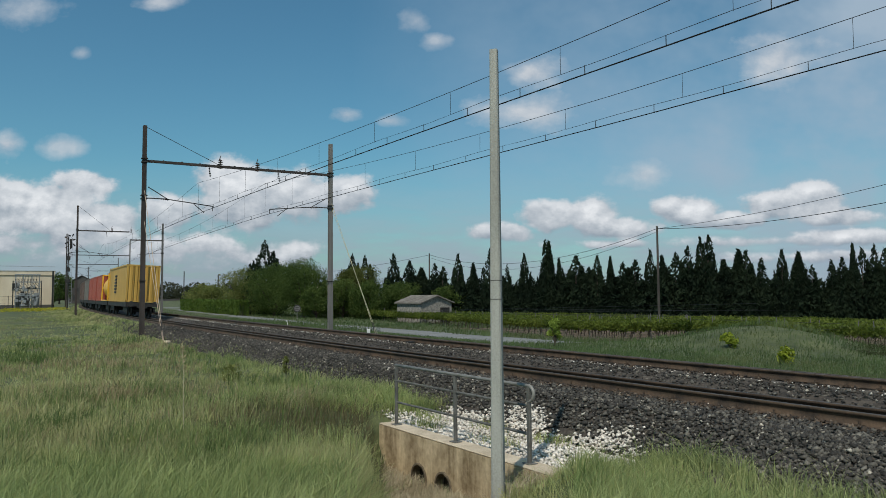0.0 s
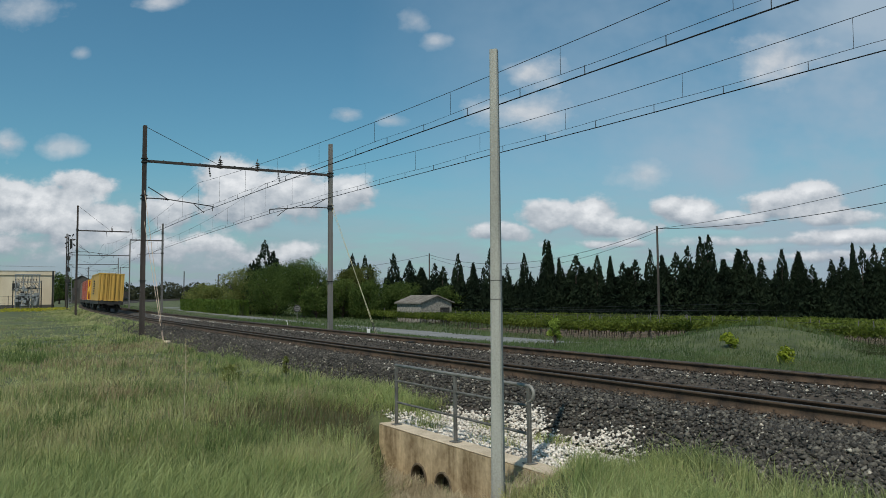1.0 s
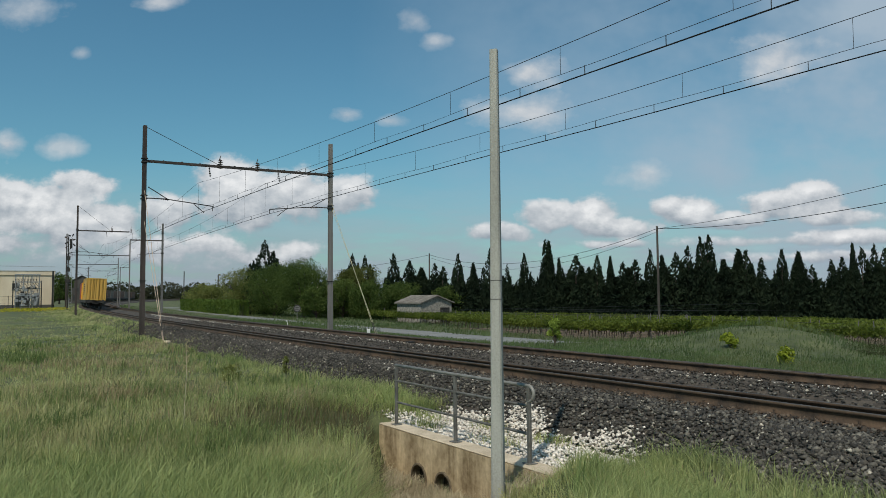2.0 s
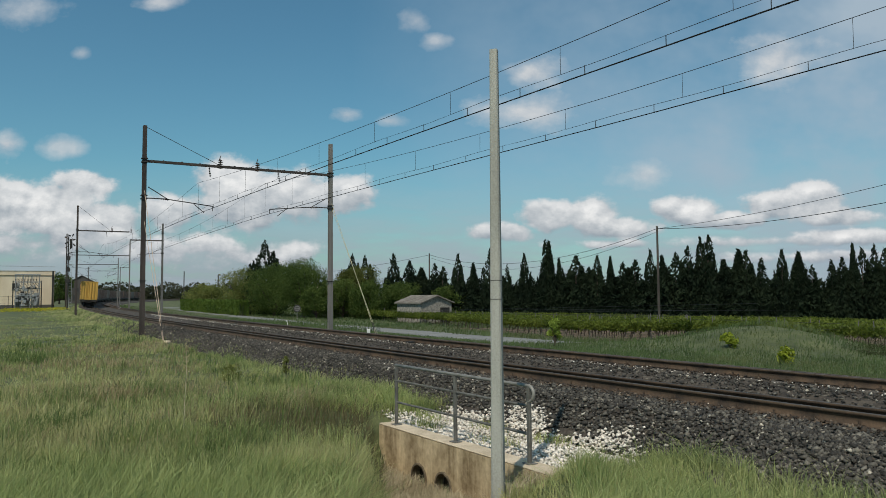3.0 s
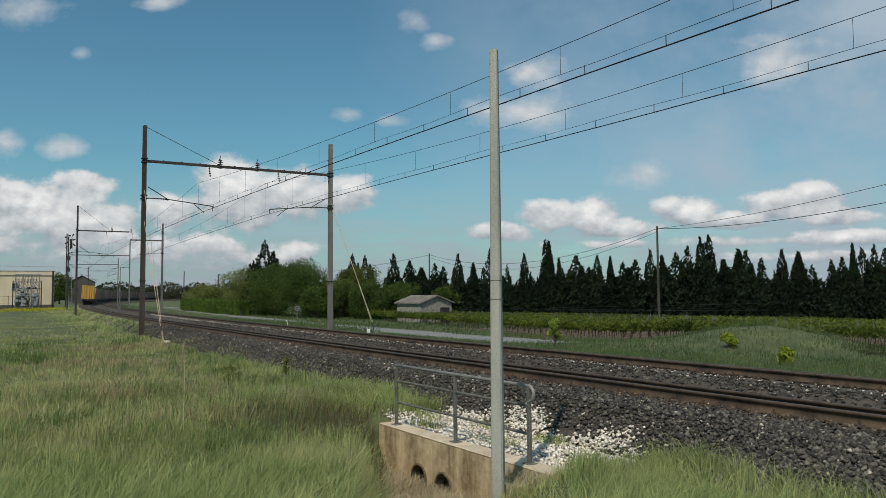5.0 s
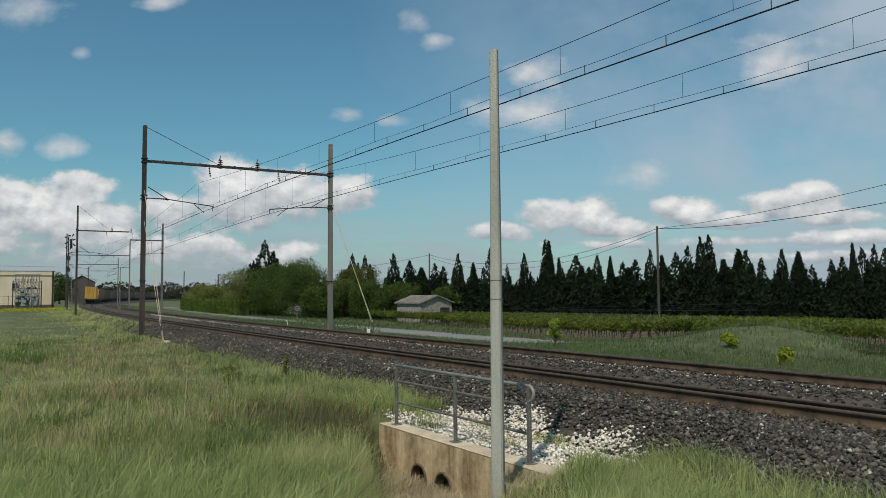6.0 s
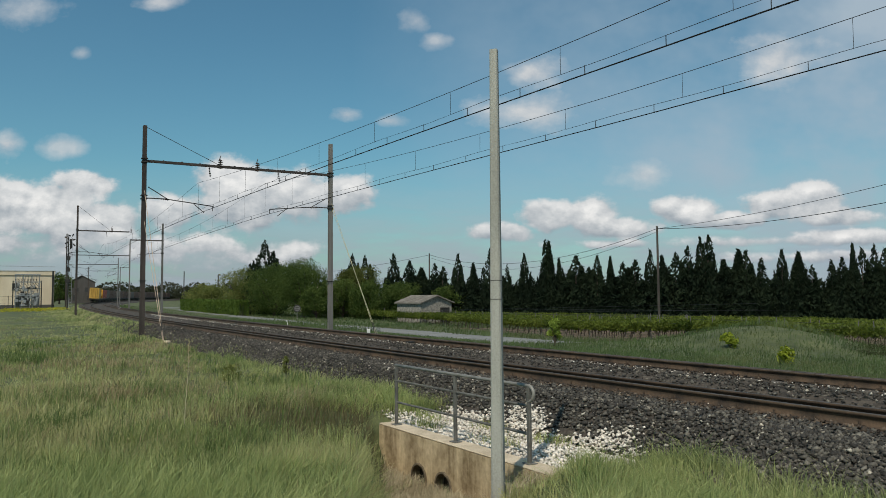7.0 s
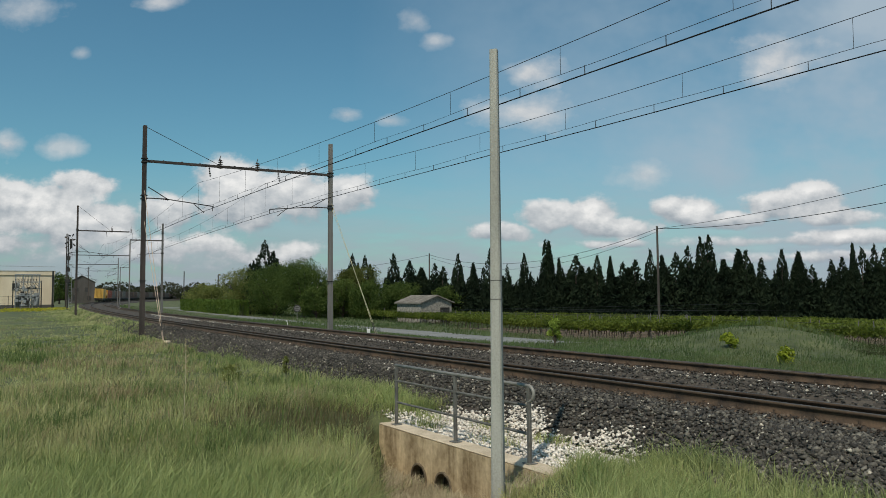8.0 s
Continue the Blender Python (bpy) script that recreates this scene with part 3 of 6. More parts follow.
def build_track(off):
    base = thing("railway_track", Matrix(), "rusty steel railway track on sleepers in dark ballast", "railway track", "railway tracks", "structure")
    tilt = math.degrees(math.atan2(CANT, 1.5))
    for side, z in ((-0.75, 0.0), (0.75, -CANT)):
        v, f = ribbon([(off + side + a, z + b) for a, b in RAIL], LONG, True)
        ob = raw_mesh("rail", v, f, RUST, base)
        ob.data.materials.append(RAIL_TOP)
        top = len(RAIL)
        for p in ob.data.polygons:
            if p.index % top in (5, 6, 7):
                p.material_index = 1
    sl, cl = sleeper_mesh(), clip_mesh()
    for i in range(110):
        s = -9.0 + 0.6 * i
        ob = new("sleeper", sl)
        ob.parent = base
        ob.matrix_basis = track_pose(s, off, -0.205 - 0.12 - CANT / 2) @ pose(0, 0, 0, 0, tilt, 0)
        if i < 60:
            for side in (-0.75, 0.75):
                c = new("rail_clip", cl)
                c.parent = base
                c.matrix_basis = ob.matrix_basis @ pose(side, 0, 0.14)


build_track(0.0)
build_track(SPACING)


def stones(rng, x, y, z, size):
    """Broken stones: an eight-sided lump at each place."""
    n = len(x)
    base = np.array([(1, 0, 0), (0, 1, 0), (-1, 0, 0), (0, -1, 0), (0, 0, 1), (0, 0, -1)], float)
    v = base[None] * rng.uniform(0.55, 1.2, (n, 6, 1)) + rng.normal(0, 0.22, (n, 6, 3))
    ang = rng.uniform(0, 6.283, n)
    ca, sa = np.cos(ang)[:, None], np.sin(ang)[:, None]
    tl = rng.normal(0, 0.6, n)
    ct, st = np.cos(tl)[:, None], np.sin(tl)[:, None]
    v[..., 1], v[..., 2] = v[..., 1] * ct - v[..., 2] * st, v[..., 1] * st + v[..., 2] * ct
    v[..., 0], v[..., 1] = v[..., 0] * ca - v[..., 1] * sa, v[..., 0] * sa + v[..., 1] * ca
    v = v * (size[:, None, None] * np.array((1.0, 1.0, 0.75))) + np.stack([x, y, z], -1)[:, None, :]
    f = np.array([(0, 1, 4), (1, 2, 4), (2, 3, 4), (3, 0, 4), (1, 0, 5), (2, 1, 5), (3, 2, 5), (0, 3, 5)])
    return v.reshape(-1, 3), (np.arange(n)[:, None, None] * 6 + f[None]).reshape(-1, 3)


def curve_xy(s, off):
    a = TURN - CURVE * s
    return (FOOT * math.cos(TURN) - (np.cos(a) - math.cos(TURN)) / CURVE + off * np.cos(a),
            FOOT * math.sin(TURN) - (np.sin(a) - math.sin(TURN)) / CURVE + off * np.sin(a))


def build_stones():
    rng = np.random.default_rng(5)
    # thickest where the camera is nearest
    n = 118000
    s = -3 + 58 * rng.uniform(0, 1, n) ** 1.5
    off = rng.uniform(NEAR_EDGE - 0.1, FAR_EDGE, n)
    front = rng.uniform(0, 1, n) < 0.40
    off = np.where(front, rng.uniform(NEAR_EDGE - 0.2, -0.75, n), off)
    s = np.where(front, 1 + 29 * rng.uniform(0, 1, n) ** 1.6, s)
    corner = (rng.uniform(0, 1, n) < 0.25) & front
    off = np.where(corner, rng.uniform(-3.6, -1.5, n), off)
    s = np.where(corner, rng.uniform(0.5, 6.2, n), s)
    keep = np.ones(n, bool)
    for c in (0.0, SPACING):
        for r in (-0.75, 0.75):
            keep &= np.abs(off - c - r) > 0.10
    keep &= ~((off < -2.62 + 0.15 * np.sin(s * 2.3)) & (s > 7.4 + 0.4 * (off + 4.0)) & (s < 12.3))
    s, off = s[keep], off[keep]
    x, y = curve_xy(s, off)
    z = np.interp(off, bed_x, bed_z) + rng.uniform(-0.012, 0.045, len(s))
    z = np.where(off < NEAR_EDGE, np.maximum(z, ground_z(x, y)), z)
    size = rng.uniform(0.024, 0.052, len(s))
    by_rail = np.min([np.abs(off - c - r) for c in (0.0, SPACING) for r in (-0.75, 0.75)], 0) + rng.normal(0, 0.07, len(s)) < 0.30
    for k, m, name, lab in ((~by_rail, STONE, "ballast_stones", "dark grey broken ballast stones"), (by_rail, RUST_STONE, "rusty_stones", "rust-stained ballast stones along the rails")):
        v, f = stones(rng, x[k], y[k], z[k], size[k])
        tagged(raw_mesh(name, v, f, m), lab, "gravel", kind="stuff")
    n = 14000
    s, off = rng.uniform(6.9, 13.0, n), rng.uniform(-3.98, -2.15, n)
    ok = rng.uniform(0, 1, n) < smooth_step((s - 6.95 - 0.25 * (off + 4.0) - 0.2 * np.sin(off * 5)) / 0.5) * smooth_step((off + 2.3 + 0.25 * np.sin(s * 2.3)) / -0.3) * smooth_step((12.5 - s) / 0.8) * (0.75 + 0.25 * np.sin(s * 4.1 + off * 3.0))
    s, off = s[ok], off[ok]
    x, y = curve_xy(s, off)
    z = np.maximum(ground_z(x, y), np.interp(off, bed_x, bed_z, left=-2)) + rng.uniform(0.0, 0.07, len(s))
    v, f = stones(rng, x, y, z, rng.uniform(0.018, 0.044, len(s)))
    tagged(raw_mesh("white_stones", v, f, WHITE_STONE), "white limestone rubble behind the culvert wall", "stones", kind="stuff")
    n = 1100
    s = -4 + 80 * rng.uniform(0, 1, n) ** 1.3
    off = np.where(rng.uniform(0, 1, n) < 0.75, SPACING - 1.12 + rng.normal(0, 0.10, n), rng.uniform(NEAR_EDGE, FAR_EDGE, n))
    x, y = curve_xy(s, off)
    v, f = stones(rng, x, y, np.interp(off, bed_x, bed_z) + rng.uniform(0.02, 0.05, n), rng.uniform(0.012, 0.026, n) * (1 + s / 70))
    tagged(raw_mesh("pale_stones", v, f, WHITE_STONE), "pale stones strewn along the far track", "stones", kind="stuff")


build_stones()


# ---- culvert headwall, railing, concrete post ----
PIPES = (0.91, 0.19)


def build_headwall():
    mid = (WALL_S0 + WALL_S1) / 2
    base = thing("culvert_headwall", track_pose(mid, WALL_OFF, -1.65), "ochre stained concrete culvert headwall with two pipe mouths", "retaining wall")
    half, top = (WALL_S1 - WALL_S0) / 2, WALL_TOP + 1.65
    bm = bmesh.new()
    box(bm, -0.16, 0.16, -half, half, 0, top - 0.03)
    wall = part("wall", bm, WALL_CONCRETE, base)
    # thin top slice of the same wall, its sunlit brightness put into a paler colour
    bm = bmesh.new()
    box(bm, -0.161, 0.16, -half - 0.001, half + 0.001, top - 0.028, top)
    bevel(bm, 0.012)
    part("lit_wall_top", bm, LIT_TOP_AND_BLOCK, base, "pale worn concrete wall top, coloured lighter as if sunlit")
    cut = bmesh.new()
    for y in PIPES:
        tube(cut, (-0.6, y, 0.31), (0.6, y, 0.31), 0.235, sides=20)
    cutter = new("pipe_cut", to_mesh(cut, DARK_METAL))
    cutter.matrix_basis = base.matrix_basis
    mod = wall.modifiers.new("pipes", "BOOLEAN")
    mod.object, mod.solver = cutter, "EXACT"
    bpy.context.view_layer.update()
    dg = bpy.context.evaluated_depsgraph_get()
    me = bpy.data.meshes.new_from_object(wall.evaluated_get(dg))
    wall.modifiers.clear()
    wall.data = me
    bpy.data.objects.remove(cutter)
    for y in PIPES:
        bm = bmesh.new()
        for r0, r1, x in ((0.232, 0.205, -0.185),):
            ring = []
            for rr, xx in ((r0, x), (r0, 1.6), (r1, 1.6), (r1, x)):
                ring.append([bm.verts.new((xx, y + rr * math.cos(t), 0.31 + rr * math.sin(t))) for t in [2 * math.pi * i / 20 for i in range(20)]])
            for k in range(4):
                a, b = ring[k], ring[(k + 1) % 4]
                for i in range(20):
                    j = (i + 1) % 20
                    bm.faces.new((a[i], a[j], b[j], b[i]))
        pipe = part("pipe", bm, PIPE_CONCRETE, base, "dark stained concrete drain pipe mouth")
        # added near-black disc that stands for the shade deep in the pipe
        bm = bmesh.new()
        tube(bm, (-0.03, y, 0.31), (0.02, y, 0.31), 0.203, sides=20)
        part("shade_plug", bm, PIPE_SHADE, pipe, "dark plug standing for the shade inside the pipe")


# near-black brown: the pipe's inner shade put into colour
PIPE_SHADE = surface("pipe_shade", (0.008, 0.006, 0.004), (0.035, 0.026, 0.017), 8.0, 0.95, bump=0.6, fine=30)
PIPE_CONCRETE = surface("pipe_concrete", (0.05, 0.036, 0.022), (0.24, 0.18, 0.115), 6.0, 0.95, bump=0.5, fine=30)
# pale concrete: sunlight painted on the wall top, own colour on the anchor block
LIT_TOP_AND_BLOCK = surface("lit_top_and_block_concrete", (0.40, 0.315, 0.215), (0.68, 0.56, 0.41), 2.5, 0.9, bump=0.3, fine=40)
build_headwall()


def build_railing():
    s0, s1 = 7.86, 11.47
    base = thing("railing", track_pose(s0, WALL_OFF, WALL_TOP), "grey weathered steel tube railing on the culvert wall", "railing")
    length = s1 - s0
    for y in (0.0, length * 0.49, length):
        bm = bmesh.new()
        box(bm, -0.022, 0.022, y - 0.028, y + 0.028, 0.0, 0.99)
        bevel(bm, 0.006)
        p = part("post", bm, GALVANISED, base)
        bm = bmesh.new()
        box(bm, -0.07, 0.07, y - 0.08, y + 0.08, 0.0, 0.012)
        bevel(bm, 0.003)
        part("foot_plate", bm, GALVANISED, p)
    bm = bmesh.new()
    path = [(0, length + 0.03, 1.0), (0, length * 0.5, 1.0), (0, 0.0, 1.0)]
    path += [(0, -0.10 * math.sin(t), 1.0 - 0.10 + 0.10 * math.cos(t)) for t in [math.pi * i / 8 for i in range(1, 9)]] + [(0, 0.02, 0.79)]
    sweep(bm, path, 0.024, 10)
    part("handrail", bm, GALVANISED_LIGHT, base, "pale grey bent steel handrail", True)
    for z in (0.74, 0.38):
        bm = bmesh.new()
        tube(bm, (0, 0, z), (0, length, z), 0.019, sides=8)
        part("mid_rail", bm, GALVANISED, base, smooth=False)


GALVANISED_LIGHT = surface("galvanised_tube", (0.15, 0.14, 0.125), (0.30, 0.28, 0.25), 6, 0.55, 0.2, 0.15, 70)
build_railing()


def build_post():
    px, py = 0.63, 9.12
    z0 = float(ground_z(px, py)) - 0.5
    base = thing("concrete_post", pose(px, py, z0, 0, 0.2, 74), "tall tapered pale grey concrete post with square chamfered edges", "post")
    top = 4.50 - z0

    def shaft(a, b, grow=0.0):
        bm = bmesh.new()
        rings = []
        for z in (a, b):
            w = 0.078 - 0.0305 * z / top + grow
            c = w * 0.28
            rings.append([bm.verts.new((x, y, z)) for x, y in ((-w, -w + c), (-w + c, -w), (w - c, -w), (w, -w + c), (w, w - c), (w - c, w), (-w + c, w), (-w, w - c))])
        for i in range(8):
            j = (i + 1) % 8
            bm.faces.new((rings[0][i], rings[0][j], rings[1][j], rings[1][i]))
        bm.faces.new(rings[0][::-1])
        bm.faces.new(rings[1])
        return bm

    part("shaft", shaft(0, top), CONCRETE, base)
    for z in (1.462 - z0, 1.685 - z0):
        part("band", shaft(z, z + 0.012, 0.004), GALVANISED, base, "thin dark steel strap")


build_post()


# ---- overhead line ----
def i_pole(height, w0, w1, depth):
    """A tapered pole of two flanges and a web."""
    bm = bmesh.new()
    for y0, y1, f in ((-1.0, -0.72, 1.0), (0.72, 1.0, 1.0), (-0.72, 0.72, 0.25)):
        rings = []
        for z, w in ((0, w0), (height, w1)):
            d = depth * w / w0
            rings.append([bm.verts.new((x * w * f, y * d, z)) for x, y in ((-1, y0), (1, y0), (1, y1), (-1, y1))])
        for i in range(4):
            j = (i + 1) % 4
            bm.faces.new((rings[0][i], rings[0][j], rings[1][j], rings[1][i]))
        bm.faces.new(rings[0][::-1])
        bm.faces.new(rings[1])
    return bm


def insulator(bm, a, b, r=0.07, rings=5):
    a, b = Vector(a), Vector(b)
    tube(bm, a, b, 0.018, sides=6)
    for i in range(rings):
        c = a.lerp(b, (i + 0.6) / (rings + 0.2))
        d = (b - a).normalized() * 0.022
        tube(bm, c - d, c + d, r, r * 0.55, 10)


def build_portal(s, left, right, beam_z, top_l, top_r, detail=True, stop=None, other_z=None):
    z0 = -0.78
    base = thing("catenary_portal", track_pose(s, 0.0, z0), "rust-stained steel portal carrying the overhead line across both tracks", "overhead line mast", "catenary portals")
    h = lambda z: z - z0
    for x, tz, m in ((left, top_l, POLE_STEEL), (right, top_r, POLE_GREY)):
        bm = i_pole(h(tz), 0.118, 0.092, 0.15)
        bmesh.ops.translate(bm, verts=bm.verts[:], vec=(x, 0, 0))
        p = part("pole", bm, m, base)
        bm = bmesh.new()
        box(bm, x - 0.35, x + 0.35, -0.35, 0.35, -0.2, 0.12)
        bevel(bm, 0.04)
        part("footing", bm, CONCRETE, p, "concrete pole footing")
        if detail:
            for z in (6.55, 6.72, beam_z - 0.08, beam_z + 0.1, 2.3):
                bm = bmesh.new()
                box(bm, x - 0.15, x + 0.15, -0.18, 0.18, h(z), h(z) + 0.05)
                part("collar", bm, DARK_METAL, p, "dark bolted collar")
    end = right if stop is None else stop
    bm = bmesh.new()
    for y in (-0.08, 0.08):
        box(bm, left, end, y - 0.02, y + 0.02, h(beam_z) - 0.06, h(beam_z) + 0.06)
    n = int((end - left) / 0.9)
    for i in range(n + 1):
        x = left + (end - left) * i / n
        box(bm, x - 0.03, x + 0.03, -0.06, 0.06, h(beam_z) + 0.06, h(beam_z) + 0.10)
    beam = part("beam", bm, POLE_STEEL, base)
    if other_z:
        bm = bmesh.new()
        for y in (-0.08, 0.08):
            box(bm, stop + 0.1, right, y - 0.02, y + 0.02, h(other_z) - 0.06, h(other_z) + 0.06)
        for i in range(6):
            x = stop + 0.1 + (right - stop - 0.2) * i / 5
            box(bm, x - 0.03, x + 0.03, -0.06, 0.06, h(other_z) + 0.06, h(other_z) + 0.10)
        part("beam", bm, POLE_STEEL, base)
    for c, foot, d in ((0.0, left, 1), (SPACING, right, -1)):
        bm = bmesh.new()
        insulator(bm, (c + 0.15, 0, h(beam_z) - 0.08), (c + 0.22, 0, h(beam_z) - 0.62), 0.06, 4)
        part("insulator", bm, INSULATOR, beam)
        bm = bmesh.new()
        tip = c + 0.35 * d
        tube(bm, (foot, 0, h(6.62)), (foot + d * 1.1, 0, h(6.62)), 0.03, sides=6)
        tube(bm, (foot + d * 1.1, 0, h(6.62)), (tip, 0, h(6.36)), 0.028, sides=6)
        tube(bm, (foot + d * 0.2, 0, h(7.2)), (foot + d * 1.2, 0, h(6.6)), 0.024, sides=6)
        tube(bm, (tip - d * 1.0, 0, h(6.45)), (c - 0.1 * d, 0, h(6.0)), 0.02, sides=6)
        tube(bm, (tip, 0, h(6.36)), (tip, 0, h(6.1)), 0.018, sides=6)
        arm = part("registration_arm", bm, DARK_METAL, base)
        bm = bmesh.new()
        insulator(bm, (foot + d * 0.8, 0, h(6.62)), (foot + d * 1.25, 0, h(6.58)), 0.06, 4)
        part("insulator", bm, INSULATOR, arm)
    if detail:
        for x in (0.75, 2.8):
            bm = bmesh.new()
            insulator(bm, (x, 0, h(beam_z) - 0.12), (x, 0, h(beam_z) + 0.40), 0.14, 5)
            tube(bm, (x - 0.06, 0, h(beam_z) + 0.36), (x + 0.02, 0, h(beam_z) + 0.62), 0.03, 0.015, 6)
            part("insulator", bm, INSULATOR, beam)
    bm = bmesh.new()
    tube(bm, (left + 0.1, 0, h(top_l) - 0.08), (left + (right - left) * 0.38, 0, h(beam_z) + 0.05), 0.016, sides=5)
    part("stay_wire", bm, WIRE, base)
    return base


PORTALS = (-12.5, 41.3, 95.0, 144.0, 193.0, 242.0)
build_portal(41.3, -3.15, 7.15, 8.55, 10.4, 10.4)
build_portal(94.5, -2.85, 6.28, 9.02, 11.85, 10.14, stop=2.6, other_z=8.1)
build_portal(144.0, -3.33, 6.67, 8.7, 12.3, 11.4, False)
build_portal(193.0, -2.5, 6.17, 9.0, 10.2, 10.6, False)
build_portal(242.0, -2.2, 6.2, 9.0, 10.2, 10.2, False)


def wire_height(s, ends, mid):
    for a, b in zip(PORTALS[:-1], PORTALS[1:]):
        if a <= s <= b:
            t = (s - (a + b) / 2) / ((b - a) / 2)
            return mid + (ends - mid) * t * t
    return mid


def build_catenary(stagger, contact, mid, ends, dropper_at, short_at):
    """Wires of one track; stagger is the offset of the wires, by way along the line."""
    place = lambda s, z, d=0.0: on_track(s, float(np.interp(s, *zip(*stagger))) + d, z)
    base = thing("catenary_line", Matrix(), "dark copper overhead wires hung above the railway track", "overhead wire", "overhead wires")
    ss = [-12.5 + 1.35 * i for i in range(189)]
    for name, f, r in (("messenger_wire", lambda s: wire_height(s, ends, mid), 0.008), ("auxiliary_wire", lambda s: contact + 0.185 + 0.02 * math.sin(s), 0.006)):
        bm = bmesh.new()
        sweep(bm, [place(s, f(s)) for s in ss], r, 4)
        part(name, bm, WIRE, base)
    for d in (-0.016, 0.016):
        bm = bmesh.new()
        sweep(bm, [place(s, contact, d) for s in ss], 0.008, 4)
        part("contact_wire", bm, WIRE, base)
    for first, step, far, lo, hi in ((dropper_at, 4.18, 94.0, 0.185, None), (short_at, 2.07, 60.0, 0.0, 0.185)):
        s = first
        while s < far:
            top = wire_height(s, ends, mid) if hi is None else contact + hi
            bm = bmesh.new()
            tube(bm, place(s, contact + lo), place(s, top), 0.005 if hi is None else 0.009, sides=4)
            part("dropper", bm, WIRE, base)
            s += step


build_catenary(((-12.5, 0.46), (24.0, -0.22), (41.3, -0.42), (95.0, -0.1), (242.0, 0.1)), 5.92, 6.68, 7.6, -8.98, -11.57)
build_catenary(((-12.5, 4.15), (14.0, 4.07), (41.3, 3.30), (95.0, 3.7), (242.0, 3.95)), 6.04, 6.79, 7.85, -8.69, -9.65)


def build_guy(name, a, b, r, material, label, block=True):
    base = thing(name, pose(*b), label, "guy wire", "guy wires")
    d = Vector(a) - Vector(b)
    bm = bmesh.new()
    tube(bm, (0, 0, 0), d, r, sides=6)
    part("cable", bm, material, base)
    bm = bmesh.new()
    tube(bm, (0, 0, -0.05), d * 0.12, r * 1.7, sides=8)
    part("ground_anchor", bm, DARK_METAL, base)
    if block:
        bm = bmesh.new()
        box(bm, -0.28, 0.28, -0.28, 0.28, -0.3, 0.08)
        bevel(bm, 0.06)
        part("anchor_block", bm, LIT_TOP_AND_BLOCK, base, "pale concrete anchor block")


lp, rp = on_track(41.3, -3.15), on_track(41.3, 7.15)
build_guy("mast_guy", (lp.x, lp.y, 7.2), (-13.1, 35.9, -0.62), 0.014, GUY, "pinkish sheathed guy wire anchored in concrete")
build_guy("mast_guy", (lp.x, lp.y, 5.6), (-13.15, 35.95, -0.62), 0.012, GUY, "pinkish sheathed guy wire anchored in concrete", False)
build_guy("mast_guy", (rp.x, rp.y, 7.1), (-3.58, 41.6, -0.9), 0.012, GUY_YELLOW, "yellow sheathed guy wire anchored in grass", False)
build_guy("mast_guy", (rp.x, rp.y, 6.8), (-3.48, 41.5, -0.9), 0.010, GUY_YELLOW, "yellow sheathed guy wire anchored in grass", False)


def build_track_box(s):
    base = thing("track_box", track_pose(s, SPACING - 1.0, -0.24), "small dark metal cable box beside the rail", "cable box", "track boxes")
    bm = bmesh.new()
    box(bm, -0.10, 0.10, -0.13, 0.13, -0.05, 0.11)
    bevel(bm, 0.02)
    part("case", bm, DARK_METAL, base)
    bm = bmesh.new()
    box(bm, -0.11, 0.11, -0.14, 0.14, 0.111, 0.13)
    part("lid", bm, DARK_METAL, base)


build_track_box(23.5)
build_track_box(57.0)


# ---- far side: road, poles, signs ----
def build_road():
    pts = [on_track(36.0 + 2.0 * i, 19.4 + 0.6 * math.sin(i * 0.21)).to_2d() for i in range(100)]
    v, f = [], []
    for i, p in enumerate(pts):
        d = (pts[min(i + 1, len(pts) - 1)] - pts[max(i - 1, 0)]).normalized()
        n = Vector((d.y, -d.x))
        for k, o in enumerate((-3.1, -2.9, -1.0, 1.0, 2.9, 3.1)):
            q = p + n * (o * (1.0 if i < 9 else 0.7 + 0.3 * max(0.0, (16 - i) / 7)) + 0.15 * math.sin(i * 0.9 + k))
            v.append((q.x, q.y, float(ground_z(q.x, q.y)) + (0.03 if abs(o) < 3.0 else -0.06)))
        if i:
            f += [((i - 1) * 6 + j, (i - 1) * 6 + j + 1, i * 6 + j + 1, i * 6 + j) for j in range(5)]
    tagged(raw_mesh("road", v, f, ROAD), "pale grey gravel lane beside the vineyard", "road", kind="structure")


build_road()


def standing(x, y, dz=0.0, turn=0.0):
    return pose(x, y, float(ground_z(x, y)) + dz, 0, 0, turn)


def build_wood_pole(x, y, top, arms=True, label="weathered brown wooden utility pole in the field"):
    base = thing("utility_pole", standing(x, y, -0.1), label, "utility pole", "utility poles")
    h = top - base.matrix_basis.translation.z
    bm = bmesh.new()
    tube(bm, (0, 0, 0), (0, 0, h), 0.18, 0.13, 10)
    part("pole", bm, WOOD_POLE, base)
    bm = bmesh.new()
    tube(bm, (0, -0.14, h - 0.35), (0, 0.14, h - 0.35), 0.04, sides=6)
    tube(bm, (0.05, 0, h - 0.35), (0.3, 0, h - 0.30), 0.03, sides=6)
    part("wire_clamp", bm, DARK_METAL, base)
    return (x, y, top - 0.3)


def hang(a, b, sag, r, name="utility_wire", label="black twisted utility cable"):
    bm = bmesh.new()
    a, b = Vector(a), Vector(b)
    sweep(bm, [a.lerp(b, i / 24) - Vector((0, 0, sag * 4 * (i / 24) * (1 - i / 24))) for i in range(25)], r, 5)
    return tagged(part(name, bm, WIRE), label, "cable", "utility cables")


pa = build_wood_pole(27.6, 98.0, 10.1)
pb = build_wood_pole(-2.7, 150.0, 9.6)
pc = build_wood_pole(-56.0, 190.0, 6.9)
